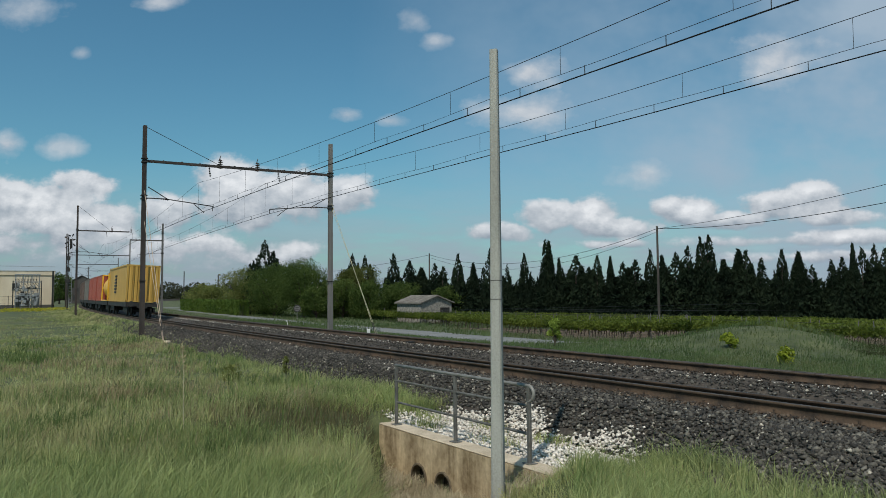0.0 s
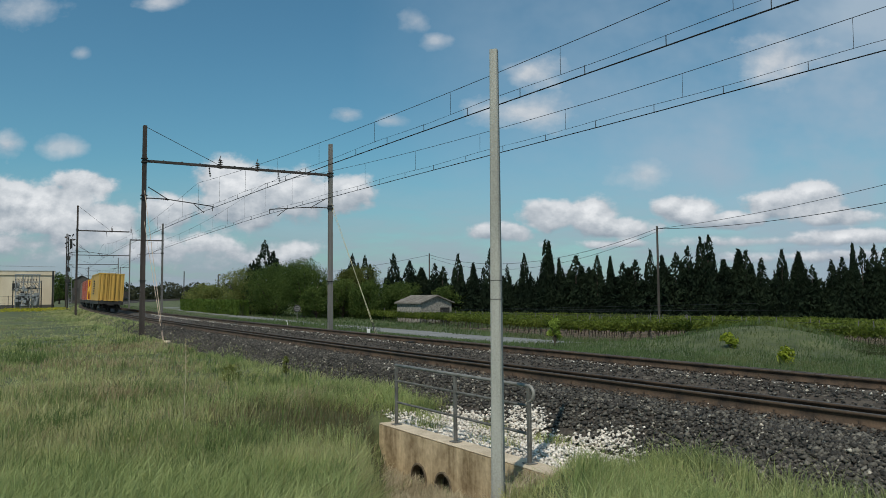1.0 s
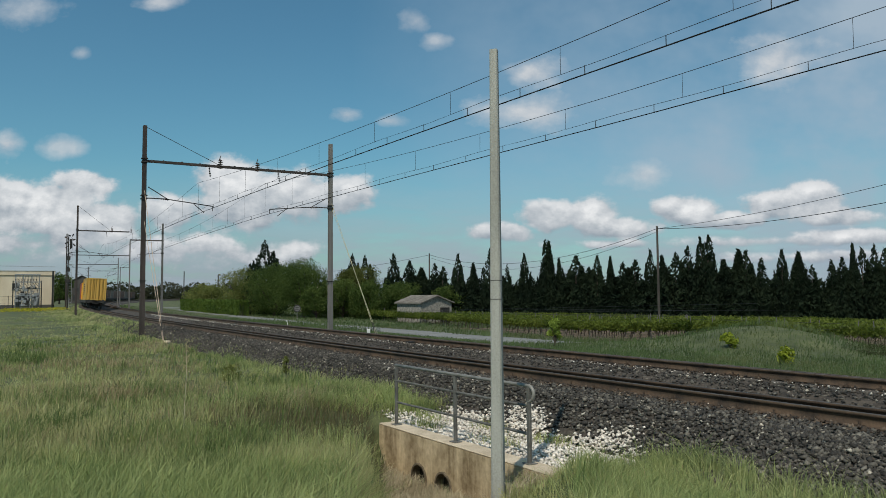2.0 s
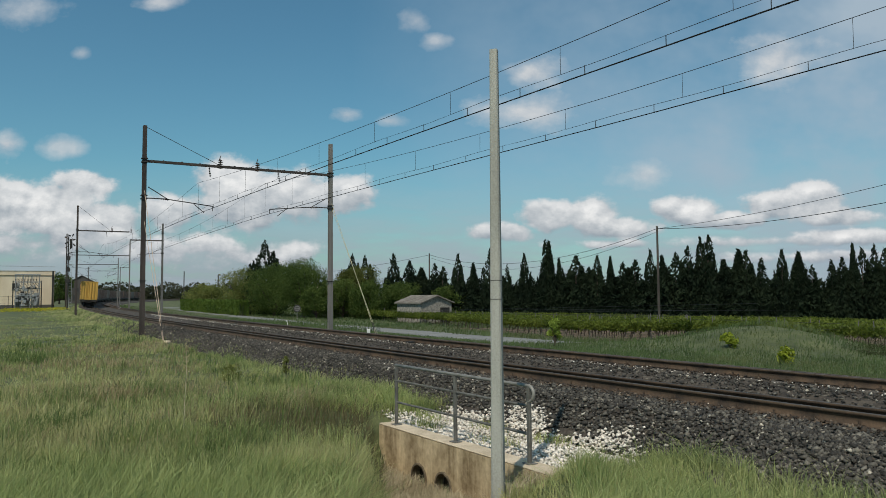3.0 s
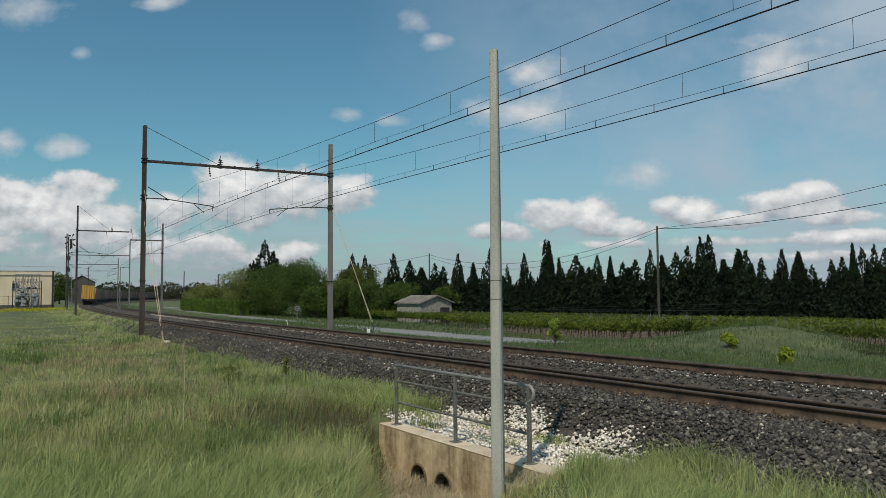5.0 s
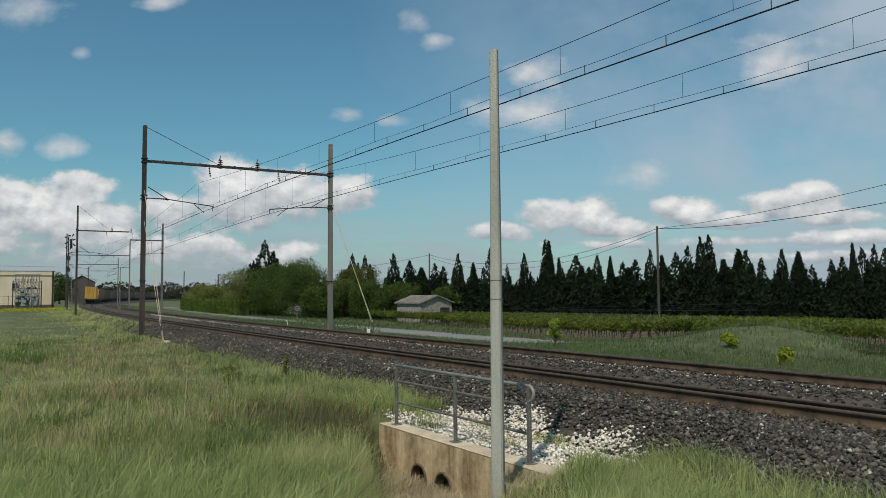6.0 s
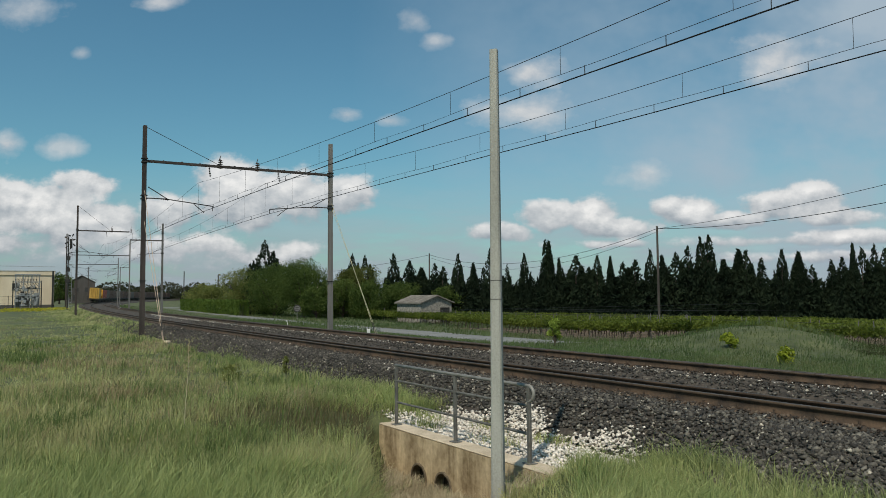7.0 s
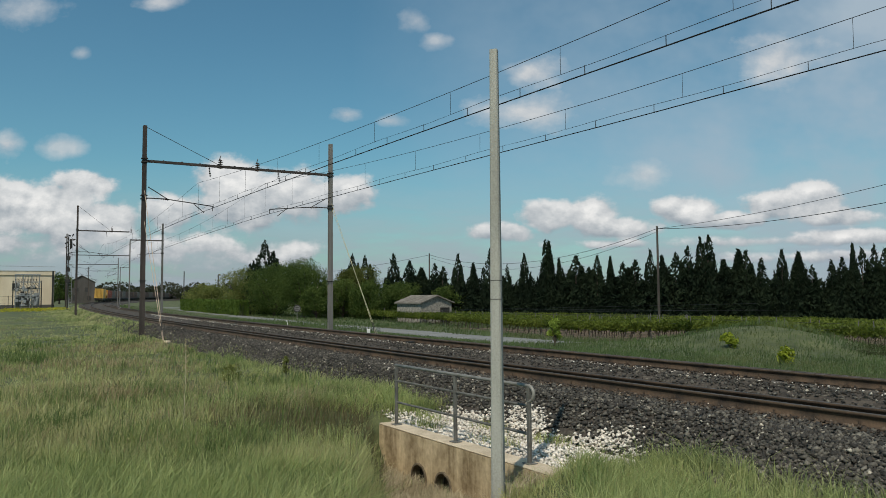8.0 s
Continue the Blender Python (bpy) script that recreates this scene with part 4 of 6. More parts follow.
pd = build_wood_pole(-73.0, 215.0, 8.5)
hang(pa, (38.0, 58.0, 10.7), 0.5, 0.024)
hang(pa, (37.5, 58.0, 9.0), 0.7, 0.032)
hang(pa, pb, 3.0, 0.03)
hang((pa[0], pa[1], 9.4), (pb[0], pb[1], 8.8), 3.5, 0.025)
hang(pb, pc, 1.6, 0.03)


def build_sign():
    base = thing("road_sign", standing(-17.3, 90.5, 0, 10), "round grey-backed road sign on a thin metal post", "road sign")
    bm = bmesh.new()
    tube(bm, (0, 0, 0), (0, 0, 1.9), 0.03, sides=8)
    part("post", bm, GALVANISED_LIGHT, base)
    bm = bmesh.new()
    tube(bm, (0, -0.06, 1.55), (0, -0.03, 1.55), 0.42, sides=28)
    disc = part("disc", bm, POLE_GREY, base, "grey disc with dark rim")
    bm = bmesh.new()
    for i in range(28):
        a, b = 2 * math.pi * i / 28, 2 * math.pi * (i + 1) / 28
        v = [bm.verts.new((r * math.cos(t), y, 1.55 + r * math.sin(t))) for y in (-0.075, -0.062) for r, t in ((0.33, a), (0.43, a), (0.43, b), (0.33, b))]
        for q in ((0, 1, 2, 3), (4, 5, 6, 7), (0, 3, 7, 4), (1, 2, 6, 5)):
            bm.faces.new([v[k] for k in q])
    part("rim", bm, DARK_METAL, disc)
    bm = bmesh.new()
    for z in (1.45, 1.65):
        box(bm, -0.2, 0.2, -0.072, -0.062, z - 0.04, z + 0.04)
    part("dark_bar", bm, DARK_METAL, disc)


build_sign()


def build_marker(x, y, h, w, lean=0):
    base = thing("marker_post", standing(x, y) @ pose(0, 0, 0, 0, lean, 0), "short white painted marker post in the grass", "marker post", "marker posts")
    bm = bmesh.new()
    box(bm, -w, w, -w, w, -0.1, h)
    bevel(bm, w * 0.25)
    part("post", bm, WHITE_PAINT, base)


build_marker(-3.85, 39.4, 0.60, 0.075)
build_marker(-13.6, 67.0, 0.55, 0.04, -12)
build_marker(-44.0, 104.0, 0.8, 0.10)


# ---- buildings ----
def gable_house(name, m, w, d, h, rise, wall_m, roof_m, label, openings, eave=0.3):
    """Walls with a pitched roof, ridge along local y; openings are (x, width, sill, height, kind) on the face towards -y."""
    base = thing(name, m, label, "building")
    bm = bmesh.new()
    pro = [(-w / 2, 0), (w / 2, 0), (w / 2, h), (0, h + rise), (-w / 2, h)]
    rings = [[bm.verts.new((x, y, z)) for x, z in pro] for y in (0, d)]
    for i in range(5):
        j = (i + 1) % 5
        bm.faces.new((rings[0][i], rings[0][j], rings[1][j], rings[1][i]))
    bm.faces.new(rings[0][::-1])
    bm.faces.new(rings[1])
    part("wall", bm, wall_m, base)
    for sgn in (-1, 1):
        bm = bmesh.new()
        run = w / 2 + eave
        drop = rise * run / (w / 2)
        a = [(0, h + rise + 0.02), (sgn * run, h + rise - drop + 0.02), (sgn * run, h + rise - drop + 0.14), (0, h + rise + 0.14)]
        r = [[bm.verts.new((x, y, z)) for x, z in a] for y in (-eave, d + eave)]
        for i in range(4):
            j = (i + 1) % 4
            bm.faces.new((r[0][i], r[0][j], r[1][j], r[1][i]))
        bm.faces.new(r[0][::-1])
        bm.faces.new(r[1])
        slab = part("roof_slope", bm, roof_m, base)
        n = max(6, int(d / 0.28))
        if d < 8:
            for i in range(n):
                y = -eave + (d + 2 * eave) * (i + 0.5) / n
                bm = bmesh.new()
                tube(bm, (0, y, h + rise + 0.13), (sgn * run, y, h + rise - drop + 0.13), 0.07, 0.08, 6)
                part("tile_row", bm, roof_m, slab)
    for x, ww, sill, hh, kind in openings:
        bm = bmesh.new()
        box(bm, x - ww / 2, x + ww / 2, -0.05, 0.02, sill, sill + hh)
        o = part(kind, bm, DARK_METAL if kind == "door" else BLACK_INK, base)
        bm = bmesh.new()
        for a, b in ((x - ww / 2 - 0.08, x - ww / 2), (x + ww / 2, x + ww / 2 + 0.08)):
            box(bm, a, b, -0.08, 0.02, sill, sill + hh)
        box(bm, x - ww / 2 - 0.08, x + ww / 2 + 0.08, -0.08, 0.02, sill + hh, sill + hh + 0.1)
        part("frame", bm, WOOD_POLE, o)
    return base


gable_house("field_shed", standing(-0.9, 99.0, 0, 36), 4.9, 5.6, 2.6, 0.85, SHED_WALL, ROOF_TILE,
            "small grey rubble shed with a low tiled roof", ((1.3, 1.3, 0.0, 1.9, "door"),))
gable_house("house", standing(-24.5, 165, 0, 20), 9.0, 12.0, 4.2, 1.6, PLASTER, ROOF_ORANGE,
            "pale plastered house with an orange tiled roof behind trees", ((-2, 1.0, 1.0, 1.3, "window"), (2, 1.0, 1.0, 1.3, "window")))
gable_house("station_house", standing(-115.0, 243, 0, 26), 7.6, 10.0, 6.8, 2.1, PLASTER_GREY, ROOF_TILE,
            "dark grey two-storey house with a tiled gable roof beside the line", ((-2.0, 1.0, 1.0, 1.6, "window"), (2.0, 1.0, 1.0, 1.4, "window"), (-1.4, 0.9, 3.6, 1.4, "window"), (1.4, 0.9, 3.6, 1.4, "window")))
gable_house("house", standing(-68.0, 240, 0, 0), 9.0, 7.0, 2.8, 1.6, WHITE_PAINT, ROOF_ORANGE,
            "distant white house with an orange roof", ((-2, 1.0, 1.0, 1.3, "window"), (2, 1.0, 1.0, 1.3, "window")))


def build_substation():
    base = thing("substation_building", standing(-75.4, 148, 0, 27), "pale cream flat-roofed electrical substation building", "building")
    bm = bmesh.new()
    box(bm, -22, 0, 0, 8, 0, 6.3)
    wall = part("wall", bm, PLASTER, base)
    bm = bmesh.new()
    box(bm, -22.15, 0.15, -0.15, 8.15, 6.3, 7.1)
    bevel(bm, 0.04)
    part("parapet", bm, PLASTER, base, "cream plastered roof parapet")
    bm = bmesh.new()
    box(bm, -22.2, 0.2, -0.2, 8.2, 7.1, 7.22)
    part("roof_edge", bm, CONCRETE, base, "grey concrete roof edge")
    bm = bmesh.new()
    box(bm, -22, 0.05, -0.06, 0.0, 0, 0.7)
    part("plinth", bm, PLASTER_GREY, base, "grey painted plinth")
    for x in (-19.5, -10.4, -0.25):
        bm = bmesh.new()
        tube(bm, (x, -0.12, 0), (x, -0.12, 7.2), 0.16, sides=8)
        part("downpipe", bm, DARK_METAL, base)
    for x in (-14.5, -6.5):
        bm = bmesh.new()
        box(bm, x - 0.6, x + 0.6, -0.04, 0.02, 3.6, 4.8)
        w = part("window", bm, BLACK_INK, base)
        bm = bmesh.new()
        box(bm, x - 0.7, x + 0.7, -0.12, 0.0, 3.5, 3.6)
        part("sill", bm, CONCRETE, w)
    bm = bmesh.new()
    sweep(bm, [(-22, 0.3, 8.2), (0, 0.3, 8.0)], 0.04, 5)
    part("roof_rail", bm, EQUIPMENT, base)


build_substation()


def build_switchgear(x, y):
    base = thing("transformer_rack", standing(x, y, 0, 27) @ Matrix.Diagonal((0.88, 1.2, 1.12, 1)), "grey steel switchgear rack with transformers and insulators", "switchgear")
    for px in (-2.2, -0.8, 0.8, 2.2):
        for py in (0, 1.6):
            bm = bmesh.new()
            box(bm, px - 0.07, px + 0.07, py - 0.07, py + 0.07, 0, 5.6)
            part("rack_post", bm, EQUIPMENT, base)
    for z in (3.3, 4.4, 5.6):
        for py in (0, 1.6):
            bm = bmesh.new()
            box(bm, -2.4, 2.4, py - 0.09, py + 0.09, z - 0.08, z + 0.08)
            part("cross_beam", bm, EQUIPMENT, base)
    for i, px in enumerate((-1.6, -0.1, 1.5)):
        bm = bmesh.new()
        box(bm, px - 0.55, px + 0.55, 0.2, 1.4, 0.3, 2.3 + 0.2 * (i % 2))
        bevel(bm, 0.06)
        t = part("transformer_tank", bm, EQUIPMENT, base)
        for k in range(6):
            bm = bmesh.new()
            box(bm, px - 0.5 + 0.18 * k, px - 0.44 + 0.18 * k, -0.05, 0.2, 0.5, 2.0)
            part("cooling_fin", bm, EQUIPMENT, t)
        for k in (-0.3, 0.3):
            bm = bmesh.new()
            insulator(bm, (px + k, 0.8, 2.4), (px + k, 0.8, 3.4), 0.13, 6)
            part("bushing", bm, INSULATOR, t)
    for px in (-2.0, -1.5, -1.0, -0.5, 0.1, 0.6, 1.1, 1.6, 2.1):
        for z, py in ((4.4, 0.0), (3.3, -0.1), (2.5, 0.1)):
            bm = bmesh.new()
            insulator(bm, (px + 0.13 * z - 0.5, py, z - 0.1), (px + 0.13 * z - 0.5, py, z + 0.95), 0.14, 5)
            part("insulator", bm, INSULATOR, base)
    for i in range(8):
        bm = bmesh.new()
        sweep(bm, [(-2.2 + 0.55 * i, -0.2, 4.9), (-2.0 + 0.5 * i, -0.3, 4.2 - 0.1 * (i % 3)), (-1.7 + 0.55 * i, -0.2, 3.6)], 0.04, 5)
        part("busbar", bm, DARK_METAL, base)
    rng = random.Random(17)
    for i in range(46):
        px, z = rng.uniform(-2.0, 2.2), 0.6 + 3.6 * rng.random() ** 1.2
        w, t = rng.uniform(0.10, 0.34), rng.uniform(0.10, 0.30)
        bm = bmesh.new()
        box(bm, px - w, px + w, -0.5, -0.15 - 0.2 * rng.random(), z - t, z + t)
        bevel(bm, 0.03)
        part("switch_box", bm, EQUIPMENT if i % 7 else DARK_METAL, base)
    for i in range(9):
        px = -2.1 + 0.52 * i
        bm = bmesh.new()
        tube(bm, (px, -0.3, 0), (px + 0.1, -0.3, 3.0 + 0.35 * (i % 3)), 0.06, sides=6)
        part("stand_pipe", bm, EQUIPMENT, base)
    for px in (-2.6, 2.6):
        bm = bmesh.new()
        tube(bm, (px, -0.6, 0), (px, -0.6, 4.6), 0.12, 0.09, 8)
        part("bus_support", bm, DARK_METAL, base)


build_switchgear(-76.5, 140.5)


def build_fence():
    base = thing("yard_fence", Matrix(), "thin dark wire fence round the substation yard", "fence")
    a, b = Vector((-90, 129)), Vector((-73, 138))
    for i in range(13):
        p = a.lerp(b, i / 12)
        z = float(ground_z(p.x, p.y))
        bm = bmesh.new()
        tube(bm, (p.x, p.y, z - 0.1), (p.x, p.y, z + 2.4), 0.05, sides=6)
        part("post", bm, DARK_METAL, base)
    for h in (0.5, 1.1, 1.7, 2.3):
        bm = bmesh.new()
        tube(bm, (a.x, a.y, h - 0.62), (b.x, b.y, h - 0.62), 0.012, sides=4)
        part("wire", bm, DARK_METAL, base)


build_fence()


def build_signal(s, off, top):
    base = thing("signal_mast", track_pose(s, off, -0.7), "dark railway signal mast with ladder and round head", "railway signal")
    h = top + 0.7
    bm = bmesh.new()
    tube(bm, (0, 0, 0), (0, 0, h), 0.11, 0.09, 8)
    part("mast", bm, DARK_METAL, base)
    bm = bmesh.new()
    for i in range(24):
        box(bm, 0.2, 0.55, -0.02, 0.02, 0.5 + i * (h - 1.5) / 24, 0.54 + i * (h - 1.5) / 24)
    for x in (0.2, 0.55):
        box(bm, x - 0.02, x + 0.02, -0.02, 0.02, 0.1, h - 0.8)
    part("ladder", bm, EQUIPMENT, base)
    bm = bmesh.new()
    box(bm, 0.18, 0.52, -0.1, 0.02, h - 1.9, h - 0.4)
    bevel(bm, 0.04)
    head = part("signal_head", bm, DARK_METAL, base)
    for z in (-0.45, 0.0, 0.45):
        bm = bmesh.new()
        tube(bm, (0.35, -0.35, h - 1.15 + z), (0.35, -0.1, h - 1.15 + z), 0.16, 0.13, 10)
        part("hood", bm, DARK_METAL, head)
    for i, (px, pz, tilt) in enumerate(((-0.35, -0.2, 30), (0.75, -0.5, -25), (-0.3, -1.0, -40), (0.8, -1.3, 35), (0.1, 0.15, 15), (0.6, 0.2, -50), (-0.3, -1.8, 20))):
        bm = bmesh.new()
        box(bm, -0.22, 0.22, -0.03, 0.03, -0.10, 0.10, pose(px, 0.05 * i - 0.1, h + pz, 0, tilt, 10 * i))
        part("sight_screen", bm, RUST if i % 3 == 0 else DARK_METAL, head)
    for z in (h - 3.4, h - 5.2, h - 7.0):
        bm = bmesh.new()
        box(bm, -0.32, 0.32, -0.14, 0.14, z - 0.3, z + 0.3)
        bevel(bm, 0.03)
        part("relay_case", bm, DARK_METAL, base)
    for i in range(5):
        bm = bmesh.new()
        tube(bm, (-0.35 + 0.1 * i, 0, h - 3.0 + 0.7 * i), (0.5 - 0.12 * i, 0.2, h - 2.5 + 0.65 * i), 0.03, sides=5)
        part("bracket", bm, DARK_METAL, base)
    for z in (h - 2.5, h - 4.5):
        bm = bmesh.new()
        box(bm, -0.3, 0.9, -0.3, 0.3, z, z + 0.08)
        part("platform", bm, EQUIPMENT, base)


build_signal(132.0, -3.05, 11.0)


# ---- trees ----
def cypress_crown(rng, height, radius, count, pencil):
    """Points of a crown: one column, or a sheaf of pointed plumes round a leading one."""
    plumes = [(0.0, 0.0, height, radius * (1.0 if pencil else 0.62))]
    if not pencil:
        for k in range(11):
            a, q = k * 2.4 + rng.uniform(-0.5, 0.5), math.sqrt(rng.uniform(0.06, 0.75))
            top = height * (0.96 - 0.62 * q * rng.uniform(0.6, 1.15))
            plumes.append((radius * q * math.cos(a), radius * q * math.sin(a), top, radius * rng.uniform(0.30, 0.48)))
    share = np.array([p[2] * p[3] for p in plumes])
    out = []
    for (px, py, top, r0), m in zip(plumes, (count * share / share.sum()).astype(int)):
        t = 1 - rng.uniform(0.0, 1.0, m) ** 0.75
        ang, ph = rng.uniform(0, 2 * np.pi, m), rng.uniform(0, 6.28, 3)
        prof = np.minimum(1.0, 0.55 + 2.0 * t) * np.clip((1 - t) * 1.9, 0, 1) ** 0.85
        lump = 1 + 0.16 * np.sin(2 * ang + 5 * t + ph[0]) + 0.16 * np.sin(5 * ang - 15 * t + ph[1]) + 0.12 * np.sin(26 * t + ph[2]) + 0.16 * np.abs(rng.normal(0, 1, m))
        r = r0 * prof * lump * rng.uniform(0.3, 1.0, m) ** 0.45
        lean = rng.normal(0, 0.015, 2) + np.array((px, py)) / max(height, 1) * 0.25
        z = 0.15 + t * (top - 0.15)
        out.append(np.stack([px + r * np.cos(ang) + lean[0] * z, py + r * np.sin(ang) + lean[1] * z, z], -1))
    return np.concatenate(out)


def conifer(seed, height, radius, pencil, count=3500, leaf=0.17):
    rng = np.random.default_rng(seed)
    base = thing("cypress_tree", Matrix(), "dark green dense cypress tree", "tree", "cypress windbreak")
    bm = bmesh.new()
    tube(bm, (0, 0, -0.15), (0, 0, height * 0.93), 0.16, 0.02, 8)
    for i in range(9):
        a, z = i * 2.4, height * (0.12 + 0.08 * i)
        rr = radius * 0.75 * (1 - z / height)
        tube(bm, (0, 0, z), (rr * math.cos(a), rr * math.sin(a), z + 0.6 * rr + 0.3), 0.035, 0.008, 5)
    part("trunk", bm, BARK, base)
    p = cypress_crown(rng, height, radius, count, pencil)
    v, f = leaf_quads(rng, p, leaf, 0.72, 1.7)
    raw_mesh("crown", v, f, CYPRESS, base)
    return base


def broadleaf(x, y, height, radius, material, seed, label, name="tree", count=4500, leaf=0.16, low=0.15, turn=0, weep=0.0):
    rng = np.random.default_rng(seed)
    base = thing(name, standing(x, y, 0, turn), label, "tree" if name == "tree" else "bush")
    bm = bmesh.new()
    crotch = height * max(0.12, low)
    tube(bm, (0, 0, -0.15), (0, 0, crotch), 0.045 * height ** 0.9, 0.03 * height ** 0.9, 9)
    hubs = []
    for i in range(13):
        a = i * 2.4 + rng.uniform(-0.4, 0.4)
        rr = radius * rng.uniform(0.25, 0.72)
        z = height * (low + (0.92 - low) * rng.uniform(0.12, 0.92))
        rr *= math.sqrt(max(0.08, 1 - ((z / height - 0.5) / 0.6) ** 2))
        hubs.append((rr * math.cos(a), rr * math.sin(a), z, rng.uniform(0.30, 0.50) * radius))
        tube(bm, (0, 0, crotch * 0.9), hubs[-1][:3], 0.016 * height, 0.006 * height, 6)
    hubs.append((0, 0, height * 0.86, radius * 0.36))
    part("trunk", bm, BARK, base)
    pts = []
    for hx, hy, hz, hr in hubs:
        n = count // len(hubs)
        d = rng.normal(size=(n, 3))
        d /= np.linalg.norm(d, axis=1)[:, None]
        r = hr * rng.uniform(0.3, 1.0, n) ** 0.4 * (1 + 0.25 * np.sin(4 * d[:, 0] + 5 * d[:, 1]))
        q = d * r[:, None] * np.array((1, 1, 0.85)) + np.array((hx, hy, hz))
        q[:, 2] = np.where(rng.uniform(0, 1, n) < weep, q[:, 2] - rng.uniform(0, 0.5, n) * height * 0.7, q[:, 2])
        pts.append(q)
    p = np.concatenate(pts)
    p[:, 2] = np.clip(p[:, 2], 0.05, None)
    v, f = leaf_quads(rng, p, leaf, 0.0 if weep == 0 else 0.3, 1.1)
    raw_mesh("crown", v, f, material, base)
    return base


# tops along the windbreak: place across and height over the ground
TOPS_A = (
    (-7.7, 116.8, 7.8), (-5.1, 116.2, 6.6), (-3.4, 115.7, 5.4), (-1.4, 115.2, 6.1),
    (-0.1, 114.9, 5.7), (2.2, 114.3, 7.5), (4.7, 113.7, 6.0), (6.9, 113.1, 8.0), (9.4, 112.5, 5.7), (11.9, 111.8, 7.4),
    (14.8, 111.0, 9.3), (15.4, 110.9, 8.9), (16.9, 110.5, 6.4), (19.1, 109.9, 6.9), (21.0, 109.3, 5.3), (22.0, 109.0, 6.9),
    (23.8, 108.5, 6.5), (25.5, 108.0, 5.8), (27.0, 107.6, 6.2),
)
TOPS_B = (
    (29.1, 107.0, 7.5), (30.7, 106.5, 6.5), (32.3, 106.0, 6.9), (34.0, 105.5, 7.8), (35.6, 105.1, 9.0), (36.4, 104.8, 9.4),
    (38.4, 104.2, 5.8), (39.9, 103.7, 7.1), (41.0, 103.4, 7.1), (42.8, 102.8, 6.1), (45.3, 102.0, 7.2), (47.1, 101.4, 6.6),
    (48.7, 100.8, 4.9), (51.0, 100.1, 5.7), (52.2, 99.7, 6.0), (53.3, 99.3, 7.5), (54.3, 98.9, 7.0), (55.8, 98.4, 7.4),
    (56.9, 98.0, 7.0), (58.9, 97.3, 6.4), (61.2, 96.4, 6.7),
)


def build_windbreak():
    models = [conifer(21 + i, 9.0, r, pen) for i, (r, pen) in enumerate(((0.95, True), (1.7, False), (1.35, False), (2.0, False), (0.75, True), (1.5, False)))]
    rng = random.Random(4)
    places = []
    for i, (x, y, top) in enumerate(TOPS_A + TOPS_B):
        z = float(ground_z(x, y))
        places.append((x, y, top - z, i))
    # smaller trees closing the row between the tall ones, and a second row behind
    for i in range(84):
        x = -2 + 0.89 * i + rng.uniform(-0.3, 0.3)
        y = 117.5 - 0.29 * (x + 10) + rng.uniform(0.5, 4.0)
        places.append((x, y, rng.uniform(5.6, 8.3) * (1.0 if x > 12 else 0.85), 100 + i))
    order = (3, 1, 2, 5, 1, 3, 0, 5, 2)
    used = set()
    for x, y, h, i in places:
        k = order[i % 9] if i >= 100 else (2, 1, 0, 5, 2, 1, 4, 3, 5, 1, 2, 0, 4, 1)[i % 14]
        m = standing(x, y, -0.05, rng.uniform(0, 360)) @ Matrix.Diagonal((1, 1, 1, 1))
        if k in used:
            ob = copy_thing(models[k], m)
        else:
            ob = models[k]
            ob.matrix_basis = m
            used.add(k)
        g = h / 8.8
        w = rng.uniform(1.1, 1.9) if i >= 100 else rng.uniform(0.75, 1.5)
        ob.scale = (w, w, g)
        if i < 100 and h > 8.6:
            ob["label"] = "tall dark green pointed cypress tree"


build_windbreak()

LEAF_OLIVE = foliage("olive_leaves", (0.055, 0.072, 0.016), (0.19, 0.20, 0.050), 0.3, 0.7, 0.5, 0.25)
LEAF_WILLOW = foliage("willow_leaves", (0.050, 0.082, 0.020), (0.145, 0.195, 0.050), 0.4, 0.75, 0.3, 0.2)
broadleaf(-21.8, 119.0, 8.5, 6.4, LEAF_WILLOW, 41, "large dark green weeping tree beside the lane", count=34000, low=0.04, leaf=0.10, weep=0.35)
broadleaf(-27.5, 124.2, 8.0, 5.6, LEAF_WILLOW, 42, "dark green leafy tree beside the lane", count=28000, low=0.04, leaf=0.10, weep=0.25)
broadleaf(-34.6, 133.0, 7.8, 4.4, LEAF_LIGHT, 43, "yellow-green flowering bush above the hedge", "bush", count=15000, low=0.04, leaf=0.105)
broadleaf(-46.0, 152.0, 5.0, 3.6, LEAF_LIGHT, 44, "light green leafy bush above the hedge", "bush", count=6000, low=0.05, leaf=0.14)
broadleaf(-55.7, 175.4, 5.7, 4.1, LEAF_LIGHT, 45, "light green garden bush behind the hedge", "bush", count=6000, low=0.05, leaf=0.14)
broadleaf(-48.6, 176.6, 4.9, 3.8, LEAF, 46, "green garden bush behind the hedge", "bush", count=3500, low=0.05, leaf=0.14)
broadleaf(-13.4, 117.5, 8.0, 3.6, LEAF_OLIVE, 47, "dark green leafy tree at the field edge", count=15000, low=0.04, leaf=0.105)
broadleaf(-10.4, 112.8, 5.4, 4.0, LEAF, 48, "green leafy bush at the field edge", "bush", count=15000, low=0.04, leaf=0.105)
broadleaf(-6.2, 112.8, 5.2, 3.8, LEAF, 49, "green leafy bush behind the shed", "bush", count=13000, low=0.04, leaf=0.105)
broadleaf(0.4, 113.5, 4.9, 3.3, LEAF, 50, "dark green bush behind the shed", "bush", count=6000, low=0.05, leaf=0.14)
broadleaf(-15.2, 115.5, 5.6, 3.8, LEAF, 51, "dark green leafy tree beside the field", count=13000, low=0.04, leaf=0.105)
